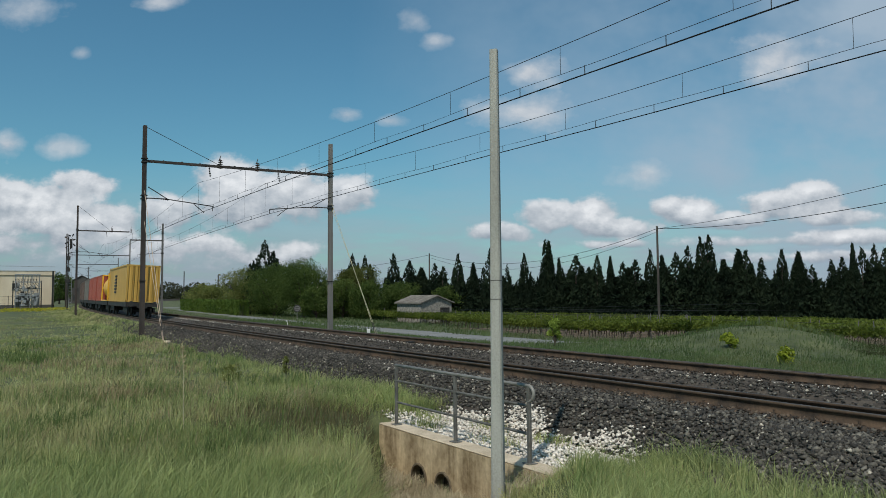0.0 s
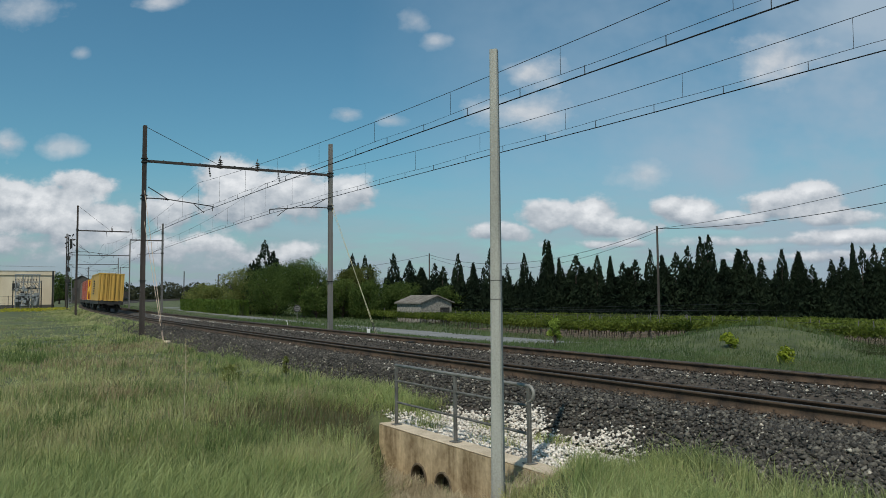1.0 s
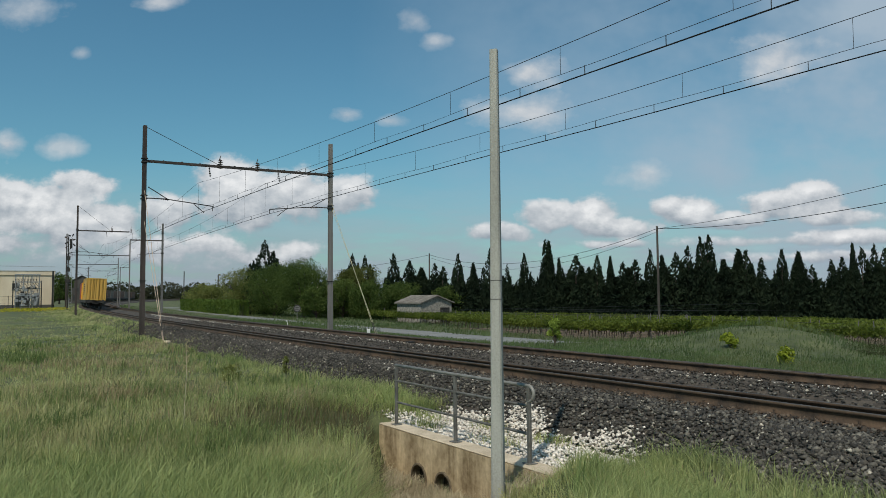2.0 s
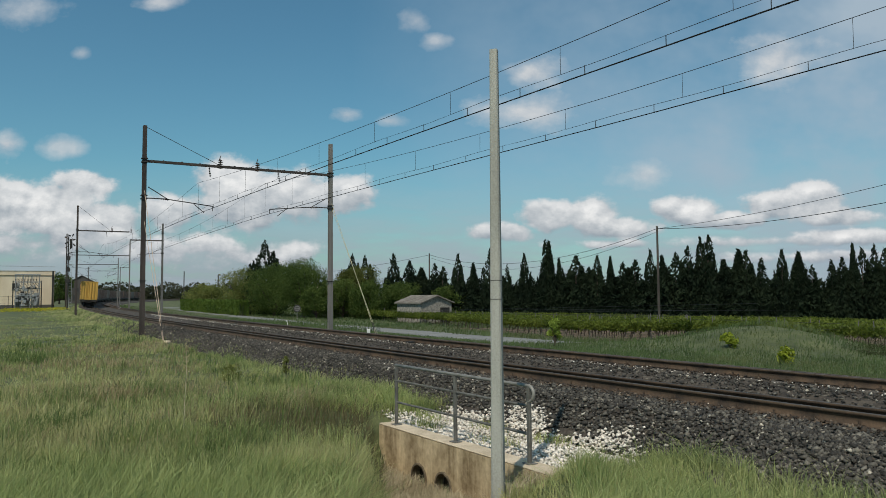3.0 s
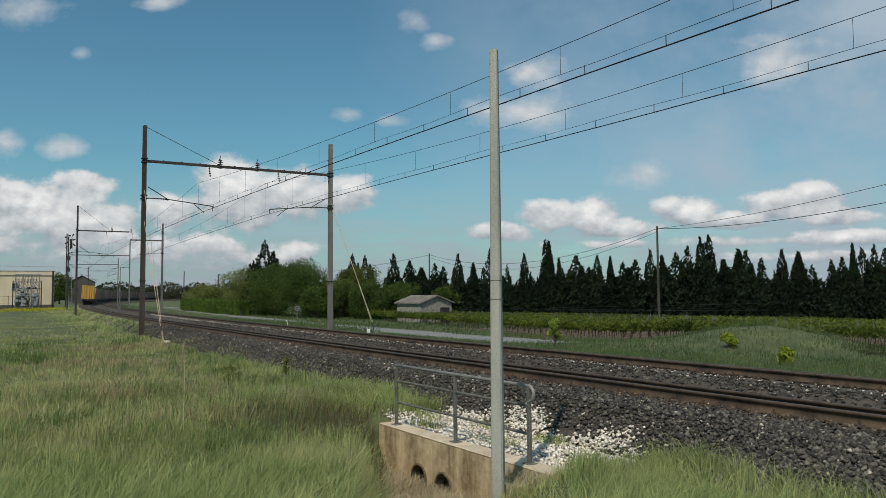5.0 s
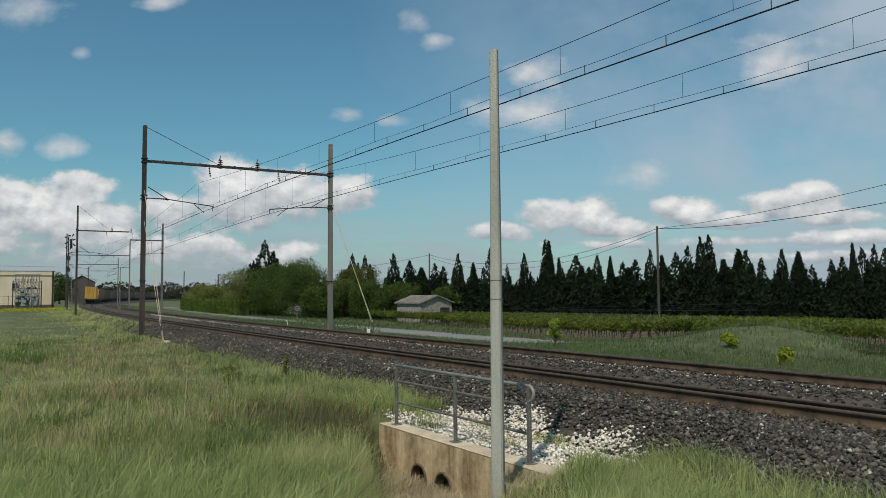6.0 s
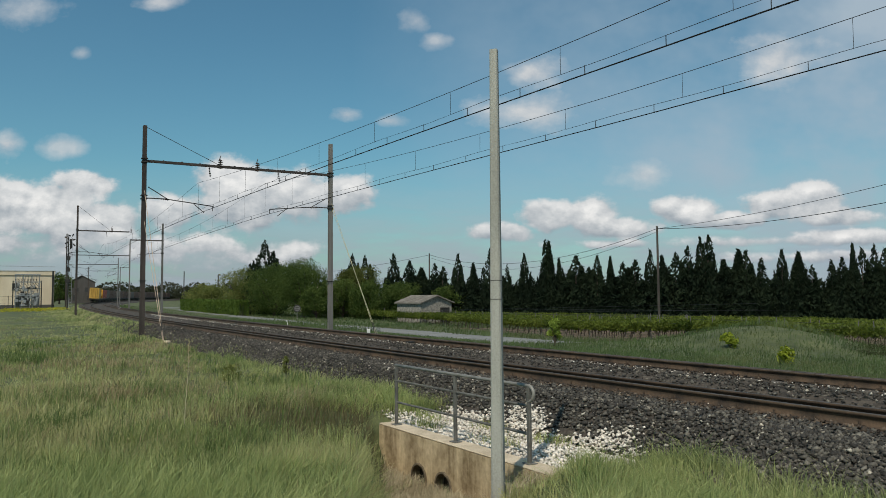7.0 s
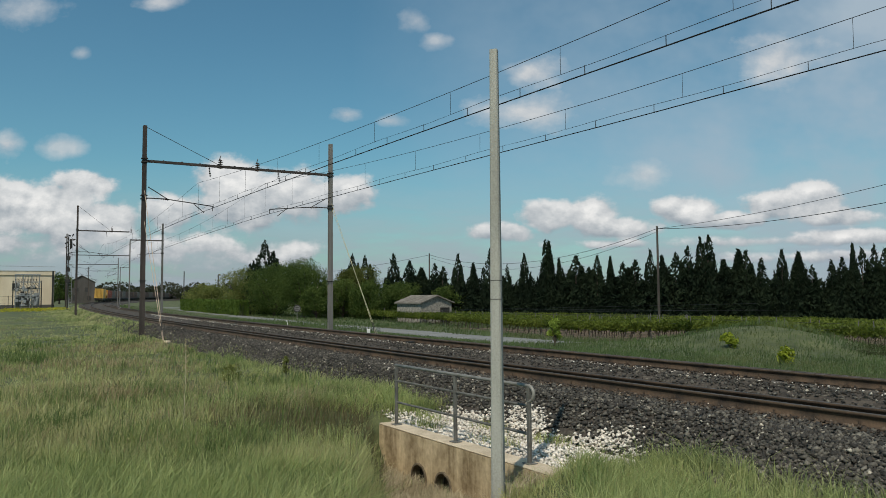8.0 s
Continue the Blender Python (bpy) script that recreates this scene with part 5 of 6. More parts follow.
broadleaf(-18.9, 113.5, 4.6, 3.2, LEAF, 52, "dark green leafy bush beside the lane", "bush", count=11000, low=0.03, leaf=0.105)
broadleaf(-114.5, 228.0, 9.0, 4.4, LEAF, 61, "dark leafy tree between the buildings", count=3500, low=0.05, leaf=0.25)
big = conifer(60, 10.2, 3.0, False, 5200, 0.18)
big.matrix_basis = standing(-31.5, 135.0)
tagged(big, "tall dark conifer rising above the leafy trees", "tree", "garden conifers")
big.scale = (1.4, 1.4, 1.28)
for x, y, h, w in ((-15.2, 128.0, 10.6, 0.85), (-13.0, 127.0, 10.3, 0.8), (-26.5, 150.0, 9.0, 0.28), (-23.4, 150.0, 8.8, 0.25), (-20.0, 150.0, 8.9, 0.3)):
    c = copy_thing(big, standing(x, y))
    c.scale = (w, w, h / 10.2)


def build_hedge():
    rng = np.random.default_rng(71)
    a, b = np.array((-56.0, 165.0)), np.array((-30.5, 117.0))
    base = thing("garden_hedge", Matrix(), "long clipped bright green garden hedge beside the lane", "hedge")
    n = 17000
    t, w, h = rng.uniform(0, 1, n), rng.uniform(-0.7, 0.7, n), rng.uniform(0, 1, n)
    face = rng.integers(0, 3, n)
    w = np.where(face == 0, -0.7 + rng.normal(0, 0.06, n), np.where(face == 1, 0.7 + rng.normal(0, 0.06, n), w))
    h = np.where(face == 2, 1.0 + rng.normal(0, 0.03, n), h)
    d = (b - a) / np.linalg.norm(b - a)
    p = a + (b - a) * t[:, None] + np.array((d[1], -d[0])) * w[:, None]
    z = ground_z(p[:, 0], p[:, 1]) + 0.05 + h * (2.2 + 0.08 * np.sin(t * 40))
    v, f = leaf_quads(rng, np.column_stack([p, z]), 0.14)
    raw_mesh("foliage", v, f, HEDGE, base, "stuff")
    bm = bmesh.new()
    for i in range(30):
        q = a + (b - a) * (i + 0.5) / 30
        g = float(ground_z(q[0], q[1]))
        tube(bm, (q[0], q[1], g - 0.1), (q[0] + 0.1, q[1], g + 1.8), 0.06, 0.02, 5)
    part("stems", bm, BARK, base, kind="stuff")


build_hedge()


FAR_LEAF = foliage("far_leaves", (0.030, 0.036, 0.020), (0.085, 0.085, 0.050), 0.2, 0.8, 0.02)


def build_far_woods():
    rng = np.random.default_rng(81)
    n = 60
    pts = []
    for i in range(n):
        az = -0.53 + 0.42 * i / n
        dist = rng.uniform(470, 620)
        hh = rng.uniform(7.0, 11.5) * dist / 500
        m = 420
        d = rng.normal(size=(m, 3))
        d /= np.linalg.norm(d, axis=1)[:, None]
        d *= rng.uniform(0.6, 1.0, (m, 1)) ** 0.5
        pts.append(np.array((dist * math.sin(az), dist * math.cos(az), -0.8 + hh * 0.45)) + d * np.array((9.5, 4.0, hh * 0.55)))
    v, f = leaf_quads(rng, np.concatenate(pts), 0.75)
    tagged(raw_mesh("far_woods", v, f, FAR_LEAF), "dark green distant woods and hedgerows", "woods", kind="stuff")


build_far_woods()


def build_hills():
    v, f = [], []
    n = 120
    for i in range(n + 1):
        az = -0.9 + 1.8 * i / n
        h = 24 + 12 * math.sin(az * 7 + 1) + 6 * math.sin(az * 19) + 3 * math.sin(az * 47)
        for dist, z in ((2300, -2), (2600, h * 0.7), (3000, h), (3600, -5)):
            v.append((dist * math.sin(az), dist * math.cos(az), z))
        if i:
            f += [((i - 1) * 4 + j, i * 4 + j, i * 4 + j + 1, (i - 1) * 4 + j + 1) for j in range(3)]
    tagged(raw_mesh("backdrop_hills", v, f, HILL), "low hazy blue-green wooded hills on the horizon", "hills", kind="structure")


build_hills()


# ---- vineyard ----
def build_vines():
    rng = np.random.default_rng(91)
    d, side = np.array((0.371, -0.929)), np.array((0.929, 0.371))
    start = np.array((-13.0, 117.0))
    bm = bmesh.new()
    tube(bm, (0, 0, -0.1), (0.04, 0.02, 0.35), 0.035, 0.028, 6)
    tube(bm, (0.04, 0.02, 0.35), (-0.03, 0.08, 0.66), 0.028, 0.02, 6)
    tube(bm, (-0.03, 0.08, 0.62), (-0.05, 0.34, 0.82), 0.018, 0.010, 5)
    tube(bm, (-0.03, 0.08, 0.62), (0.03, -0.26, 0.80), 0.018, 0.010, 5)
    trunk = to_mesh(bm, BARK)
    bm = bmesh.new()
    tube(bm, (0, 0, -0.2), (0.02, 0, 1.75), 0.035, 0.03, 6)
    stake = to_mesh(bm, POLE_GREY)
    for i in range(21):
        across = 2.4 * i
        length = (69.0 + 0.371 * across) / 0.929
        t0 = 0.81 * across
        base = thing("vine_row", Matrix(), "row of leafy bright green grapevines on wires", "grapevines", "vine rows")
        m = int((length - t0) * (310 if i < 5 else 130 if i < 10 else 80))
        t = rng.uniform(t0, length, m)
        w = rng.normal(0, 0.22, m)
        hh = 0.74 + 0.62 * rng.beta(1.3, 1.7, m) + 0.10 * np.sin(t * 5.2 + i) + 0.07 * np.sin(t * 13.0)
        p = start + d * t[:, None] + side * (across + w)[:, None]
        # the bank and the shed stand clear of the vines
        clear = (((p[:, 0] - 20.0) / 7.0) ** 2 + ((p[:, 1] - 46.0) / 8.5) ** 2 > 1) & (np.hypot(p[:, 0] + 2.6, p[:, 1] - 101.5) > 3.7)
        p, hh = p[clear], hh[clear]
        z = ground_z(p[:, 0], p[:, 1]) + hh
        v, f = leaf_quads(rng, np.column_stack([p, z]), 0.092 if i < 5 else 0.12 if i < 10 else 0.155)
        raw_mesh("foliage", v, f, VINE, base, "stuff")
        if i < 9:
            k = 0
            tt = length - 0.6
            while tt > max(t0, length - (62 if i < 2 else 34)):
                q = start + d * tt + side * across
                if ((q[0] - 20.0) / 7.2) ** 2 + ((q[1] - 46.0) / 8.7) ** 2 < 1:
                    tt -= 1.05
                    continue
                ob = new("vine_trunk", trunk)
                ob.parent = base
                ob.matrix_basis = standing(q[0], q[1], 0, rng.uniform(0, 360))
                if k % 7 == 0:
                    st = new("stake", stake)
                    st.parent = base
                    st.matrix_basis = standing(q[0] + 0.1, q[1], 0) @ pose(0, 0, 0, rng.uniform(-5, 5), rng.uniform(-5, 5), 0)
                tt -= 1.05
                k += 1
        for h in (0.85, 1.25):
            bm = bmesh.new()
            a, b = start + d * t0 + side * across, start + d * length + side * across
            tube(bm, (a[0], a[1], float(ground_z(*a)) + h), (b[0], b[1], float(ground_z(*b)) + h), 0.008, sides=4)
            part("wire", bm, WIRE, base)


def build_soil():
    """Tilled strip under the vines, just above the ground."""
    v, f = [], []
    n, m = 34, 26
    for i in range(n + 1):
        for j in range(m + 1):
            across, y = -1.3 + 52.0 * j / m, 49.0 + 30.0 * i / n
            x = -13.0 + across * 0.929 + 0.371 * (117.0 + 0.371 * across - y) / 0.929 + 0.25 * math.sin(y * 0.8)
            v.append((x, y, float(ground_z(x, y)) + 0.035))
    for i in range(n):
        for j in range(m):
            f.append((i * (m + 1) + j, i * (m + 1) + j + 1, (i + 1) * (m + 1) + j + 1, (i + 1) * (m + 1) + j))
    tagged(raw_mesh("vineyard_soil", v, f, SOIL), "dry brown tilled soil under the vines", "soil", kind="structure")


build_vines()
build_soil()

LEAF_DARK = foliage("bramble_leaves", (0.020, 0.030, 0.010), (0.070, 0.080, 0.030), 0.2, 0.7, 0.8)
LEAF_SAPLING = foliage("sapling_leaves", (0.14, 0.21, 0.03), (0.38, 0.45, 0.09), 0.35, 0.5, 0.8)
for x, y, h, r, m, lab in ((6.3, 43.4, 1.7, 0.42, LEAF_SAPLING, "young green sapling at the lane's end"),
                           (15.35, 41.2, 0.80, 0.48, YELLOW_LEAF, "small bright yellow-green bush in the grass"),
                           (14.3, 32.2, 0.75, 0.42, YELLOW_LEAF, "bright yellow-green bush in the grass"),
                           (22.3, 39.6, 0.42, 1.5, LEAF_DARK, "low dark bramble patch at the foot of the bank"),
                           (-5.2, 18.8, 0.42, 0.28, LEAF_LIGHT, "low dark green weed clump in the grass"),
                           (-4.05, 19.7, 0.50, 0.09, LEAF_LIGHT, "dark green upright weed in the grass")):
    broadleaf(x, y, h, r, m, int(100 + x * 10), lab, "bush", count=2600 if r > 1 else 420 if h < 1 else 900, leaf=0.03 if h < 0.7 else 0.08, low=0.02)


# ---- grass ----
def blades(rng, x, y, z, h, w, lean=0.35, way=None):
    """Bent blades; way gives each one's own direction of lean, else they follow the wind loosely."""
    n = len(x)
    az = rng.uniform(0, 6.283, n)
    bx, by = np.cos(az) * w, np.sin(az) * w
    la = rng.normal(0.4, 1.3, n) if way is None else way
    bend = h * np.abs(rng.normal(0, lean, n))
    lx, ly = np.cos(la) * bend, np.sin(la) * bend
    one = np.ones(n)
    v = np.stack([np.stack([x - bx, y - by, z - 0.04], -1), np.stack([x + bx, y + by, z - 0.04], -1),
                  np.stack([x - bx * 0.8 + lx * 0.35, y - by * 0.8 + ly * 0.35, z + h * 0.6], -1),
                  np.stack([x + bx * 0.8 + lx * 0.35, y + by * 0.8 + ly * 0.35, z + h * 0.6], -1),
                  np.stack([x + lx, y + ly, z + h * (one - 0.12)], -1)], 1)
    f = np.array([(0, 1, 3), (0, 3, 2), (2, 3, 4)])
    return v.reshape(-1, 3), (np.arange(n)[:, None, None] * 5 + f[None]).reshape(-1, 3)


def scatter(rng, n, d0, d1, u0, u1):
    d = d0 * (d1 / d0) ** rng.uniform(0, 1, n)
    u = rng.uniform(u0, u1, n)
    return u * d, d


def build_grass():
    rng = np.random.default_rng(11)
    x, y = scatter(rng, 190000, 6.3, 80, -0.64, 0.62)
    s, off = track_coords(x, y)
    dist = y
    pocket = (off > -4.35) & (s > 6.9) & (s < 12.1)
    ditch = (off < -4.2) & (s < 11.9) & (x / y > -0.078) & (x / y < 0.066)
    edge = np.interp(s, (4.5, 5.8, 12.0, 14.5, 40, 60), (-3.45, -2.9, -2.75, -2.25, -2.0, -1.6))
    keep = (off < edge + 0.2 * np.sin(s * 1.7) * np.sin(s * 0.6) + rng.normal(0, 0.1, len(x))) & ~pocket & ~(ditch & (rng.uniform(0, 1, len(x)) < 0.93))
    x, y, dist, off = x[keep], y[keep], dist[keep], off[keep]
    tuft = 0.5 + 0.5 * np.sin(x * 2.1 + 1.7 * np.sin(y * 1.3)) * np.sin(y * 1.7 + 1.5 * np.sin(x * 0.9))
    field = 0.5 + 0.5 * np.sin(x * 0.62 + 1.1 * np.sin(y * 0.41 + 0.5)) * np.sin(y * 0.52 + 1.4 * np.sin(x * 0.37))
    h = (0.07 + 0.15 * tuft + 0.15 * field) * rng.uniform(0.5, 1.4, len(x))
    h *= np.where((x / y > 0.05) & (x / y < 0.18) & (y > 7.0), 0.5, 1.0)
    h *= np.where(off > -3.4, 0.8, 1.0) * np.interp(dist, (7, 11, 18, 40), (1.25, 1.0, 0.6, 0.36))
    w = 0.0032 * np.maximum(1.0, dist / 13.0) * rng.uniform(0.7, 1.3, len(x))
    reed = (rng.uniform(0, 1, len(x)) < 1.1 * np.exp(-(((x + 2.3) / 1.8) ** 2 + ((y - 12.8) / 1.4) ** 2)))
    dry = rng.uniform(0, 1, len(x)) < np.interp(x / y, (-0.6, -0.2), (0.17, 0.06)) + 0.30 * smooth_step((np.sin(x * 0.55 + 2) * np.sin(y * 0.33 + x * 0.2) - 0.25) / 0.5)
    z = np.maximum(ground_z(x, y), np.where(off > NEAR_EDGE, np.interp(off, bed_x, bed_z), -9.0))
    dry &= ~reed
    h = np.where(reed, h * 1.25, h)
    for m, k, name, lab in ((GRASS, ~dry & ~reed, "grass", "long green meadow grass"), (DRY_GRASS, dry, "dry_grass", "pale dry grass among the green"),
                            (REED, reed, "reeds", "brownish green rank grass near the ditch")):
        v, f = blades(rng, x[k], y[k], z[k], h[k], w[k], 0.55)
        tagged(raw_mesh(name, v, f, m), lab, "grass", kind="stuff")
    # tufts that fan out from their roots
    count, per = 7200, 24
    cx, cy = scatter(rng, count, 6.4, 42, -0.62, 0.60)
    bank = rng.uniform(0, 1, count) < 0.07
    back = rng.uniform(0, 1, count) < 0.4
    bs = np.where(back, rng.uniform(12.3, 15.5, count), rng.uniform(11.9, 13.2, count))
    bo = np.where(back, rng.uniform(-3.9, -2.2, count), rng.uniform(-6.6, -4.3, count))
    bx, by = curve_xy(bs, bo)
    cx, cy = np.where(bank, bx, cx), np.where(bank, by, cy)
    s, off = track_coords(cx, cy)
    u = cx / cy
    keep = ((off < -3.0) | ((s > 12.2) & (off < -2.1) & bank)) & ~((off > -4.4) & (s > 7.0) & (s < 12.1)) & ~((off < -4.2) & (s < 11.8) & (u > -0.078) & (u < 0.075))
    keep &= rng.uniform(0, 1, count) > 1.3 * np.exp(-(((cx + 2.3) / 1.8) ** 2 + ((cy - 12.8) / 1.3) ** 2))
    cx, cy, bank = cx[keep], cy[keep], bank[keep]
    size = rng.uniform(0.5, 1.25, len(cx)) * np.where(bank, 1.25, 1.0) * np.interp(cy, (7, 12, 18, 40), (1.05, 0.9, 0.65, 0.42))
    size *= np.where((cx / cy > 0.05) & (cx / cy < 0.2), 0.62, 1.0)
    way = rng.uniform(0, 6.283, (len(cx), per))
    rad = rng.uniform(0, 1, (len(cx), per)) ** 0.7 * 0.11 * size[:, None] * np.maximum(1, cy / 16)[:, None]
    x, y = (cx[:, None] + rad * np.cos(way)).ravel(), (cy[:, None] + rad * np.sin(way)).ravel()
    way = (way + rng.normal(0, 0.5, way.shape)).ravel()
    h = (rng.uniform(0.16, 0.44, (len(cx), per)) * size[:, None]).ravel()
    v, f = blades(rng, x, y, ground_z(x, y), h, 0.0034 * np.maximum(1.0, y / 11.0) * rng.uniform(0.7, 1.3, len(x)), 0.75, way)
    tagged(raw_mesh("grass_tufts", v, f, GRASS), "green grass tufts with spreading blades", "grass", kind="stuff")
    # short grass creeping over the shoulder farther along
    s, off = rng.uniform(48, 170, 16000), -1.45 - np.abs(rng.normal(0, 2.2, 16000))
    x, y = curve_xy(s, off)
    z = np.maximum(ground_z(x, y), np.where(off > NEAR_EDGE, np.interp(off, bed_x, bed_z), -9.0))
    v, f = blades(rng, x, y, z, rng.uniform(0.08, 0.24, 16000), 0.0024 * s / 8.0, 0.8)
    tagged(raw_mesh("shoulder_grass", v, f, GRASS), "short grass on the shoulder of the railway", "grass", kind="stuff")
    # a bleached patch among the green
    x, y = -6.7 + rng.normal(0, 0.42, 900), 15.6 + rng.normal(0, 0.35, 900)
    v, f = blades(rng, x, y, ground_z(x, y), rng.uniform(0.12, 0.36, 900), 0.0055, 0.9)
    tagged(raw_mesh("bleached_patch", v, f, DRY_GRASS), "flattened straw-coloured grass patch", "grass", kind="stuff")
    # verge beyond the tracks, in the grass colour darkened for cloud shade
    x, y = scatter(rng, 150000, 14, 210, -0.47, 0.62)
    s, off = track_coords(x, y)
    keep = (off > FAR_EDGE + 0.1)
    x, y, off = x[keep], y[keep], off[keep]
    s = s[keep]
    keep = (np.abs(off - 19.5) > np.interp(s, (50, 64), (2.9, 2.0))) | (s < 36.5)
    rows = ((x + 13.0) * 0.929 + (y - 117.0) * 0.371 > -0.8) & (y > 49.5) & (y < 78) & (((x - 20.0) / 6.5) ** 2 + ((y - 47.0) / 8.0) ** 2 > 1)
    keep &= ~rows | (rng.uniform(0, 1, len(x)) < 0.10)
    x, y = x[keep], y[keep]
    v, f = blades(rng, x, y, ground_z(x, y), rng.uniform(0.10, 0.34, len(x)) * np.where((off[keep] < 17) & (s[keep] > 54) & (s[keep] < 84), 1.7, np.where((off[keep] > 9) & (off[keep] < 18.5) & (s[keep] >= 84), 0.35, np.where((off[keep] > 13) & (off[keep] < 17) & (s[keep] < 54) & (s[keep] > 35), 0.5, 1.15))), 0.0030 * np.maximum(1, y / 10) * rng.uniform(0.7, 1.3, len(x)), 0.8)
    tagged(raw_mesh("verge_grass", v, f, VERGE_SHADED), "green verge grass between the tracks and the vines, coloured darker for cloud shade", "grass", kind="stuff")
    # long pale blades close by
    x, y = scatter(rng, 17000, 6.4, 8.9, -0.62, 0.62)
    s, off = track_coords(x, y)
    keep = (off < -4.6) & ~((x / y > -0.12) & (x / y < 0.16))
    x, y = x[keep], y[keep]
    v, f = blades(rng, x, y, ground_z(x, y), rng.uniform(0.26, 0.66, len(x)) * np.interp(y, (6.4, 8.9), (1.0, 0.75)), np.full(len(x), 0.0046), 0.7)
    tall = tagged(raw_mesh("tall_grass", v, f, TALL_GRASS), "tall pale green grass blades in the foreground", "grass", kind="stuff")
    # dark tussocks and bleached patches through the field
    for count, per, spread, lo, hi, m, name, lab in ((48, 110, 0.26, 0.26, 0.52, TUSSOCK, "tussocks", "dark green grass tussocks in the meadow"),
                                                     (36, 130, 0.50, 0.15, 0.40, DRY_GRASS, "bleached_grass", "pale bleached grass patches in the meadow")):
        cy = 8.5 * (34 / 8.5) ** rng.uniform(0, 1, count)
        cx = cy * rng.uniform(-0.60, -0.12, count)
        x = (cx[:, None] + rng.normal(0, spread, (count, per)) * (0.6 + cy[:, None] / 22)).ravel()
        y = (cy[:, None] + rng.normal(0, spread, (count, per)) * (0.6 + cy[:, None] / 22)).ravel()
        s, off = track_coords(x, y)
        keep = (off < -3.2) & ~((s < 12.2) & (off > -4.6))
        x, y = x[keep], y[keep]
        v, f = blades(rng, x, y, ground_z(x, y), rng.uniform(lo, hi, len(x)), 0.0040 * np.maximum(1, y / 11), 0.6)
        tagged(raw_mesh(name, v, f, m), lab, "grass", kind="stuff")
    # the meadow round the camera's stand
    x, y = rng.uniform(-26, 16, 26000), rng.uniform(-14, 6.6, 26000)
    s, off = track_coords(x, y)
    keep = (off < -3.2) & (np.hypot(x, y) > 1.2)
    x, y = x[keep], y[keep]
    v, f = blades(rng, x, y, ground_z(x, y), rng.uniform(0.15, 0.45, len(x)), np.full(len(x), 0.006), 0.5)
    tagged(raw_mesh("meadow_grass", v, f, GRASS), "green meadow grass beside the railway", "grass", kind="stuff")
    # straw in the ditch
    n = 17000
    s, off = rng.uniform(7.0, 11.8, n), -4.36 - 2.6 * rng.uniform(0, 1, n) ** 1.3
    x, y = curve_xy(s, off)
    x, y = x[x / y > -0.082], y[x / y > -0.082]
    n = len(x)
    v, f = blades(rng, x, y, ground_z(x, y), rng.uniform(0.05, 0.26, n), np.full(n, 0.0045), 1.3)
    tagged(raw_mesh("ditch_straw", v, f, PALE_STRAW), "matted pale straw in the ditch", "straw", kind="stuff")
    # weeds on the white stone
    n = 1000
    c = rng.integers(0, 5, n)
    cs, co = np.array((11.2, 9.3, 10.4, 8.9, 11.9))[c], np.array((-3.75, -3.6, -3.0, -2.9, -3.3))[c]
    x, y = curve_xy(cs + rng.normal(0, 0.22, n), np.clip(co + rng.normal(0, 0.10, n), -3.95, -2.5))
    v, f = blades(rng, x, y, np.maximum(ground_z(x, y), -0.76) + 0.02, rng.uniform(0.05, 0.22, n), np.full(n, 0.005), 0.8)
    tagged(raw_mesh("weeds", v, f, GRASS), "low green weeds among white stones", "weeds", kind="stuff")
    # yellow flowers far along the line
    n = 1700
    x, y = -63.0 + rng.normal(0, 2.6, n), 116 + rng.normal(0, 3.5, n)
    p = np.column_stack([x, y, ground_z(x, y) + rng.uniform(0.1, 0.5, n)])
    v, f = leaf_quads(rng, p, 0.10)
    tagged(raw_mesh("yellow_flowers", v, f, FLOWER), "patch of yellow wild flowers in grass", "flowers", kind="stuff")
    return tall


tall_grass = build_grass()


def build_stalk():
    base = thing("dry_stalk", standing(-3.95, 11.7), "tall thin pale dry weed stalk with feathery head", "weed")
    bm = bmesh.new()
    sweep(bm, [(0, 0, -0.1), (0.01, 0, 0.5), (0.03, 0, 0.95), (0.02, 0, 1.4)], 0.005, 5)
    part("stem", bm, STRAW, base)
    rng = np.random.default_rng(33)
    n = 70
    t = rng.uniform(0, 1, n)
    p = np.column_stack([0.03 + rng.normal(0, 0.05, n) * (1.1 - t), rng.normal(0, 0.05, n) * (1.1 - t), 0.95 + 0.5 * t])
    v, f = leaf_quads(rng, p, 0.015, 0.6, 2.2)
    raw_mesh("seed_head", v, f, DRY_GRASS, base, "stuff")
    return base


STRAW = surface("straw", (0.42, 0.35, 0.22), (0.60, 0.52, 0.36), 6, 0.8, 0.0, 0.0)
stalk = build_stalk()


# ---- train ----
SPEED, REAR = 23.6, 62.6
moving = []


def corrugated(bm, length, height, pitch, depth, m):
    """A ribbed panel, length along local x, ribs upright, raised towards -y."""
    n = int(length / pitch)
    pts = []
    for i in range(n):
        x = i * length / n
        p = length / n
        pts += [(x, 0), (x + p * 0.3, 0), (x + p * 0.45, -depth), (x + p * 0.85, -depth)]
    pts.append((length, 0))
    a = [bm.verts.new(m @ Vector((x, y, 0))) for x, y in pts]
    b = [bm.verts.new(m @ Vector((x, y, height))) for x, y in pts]
    for i in range(len(pts) - 1):
        bm.faces.new((a[i], a[i + 1], b[i + 1], b[i]))


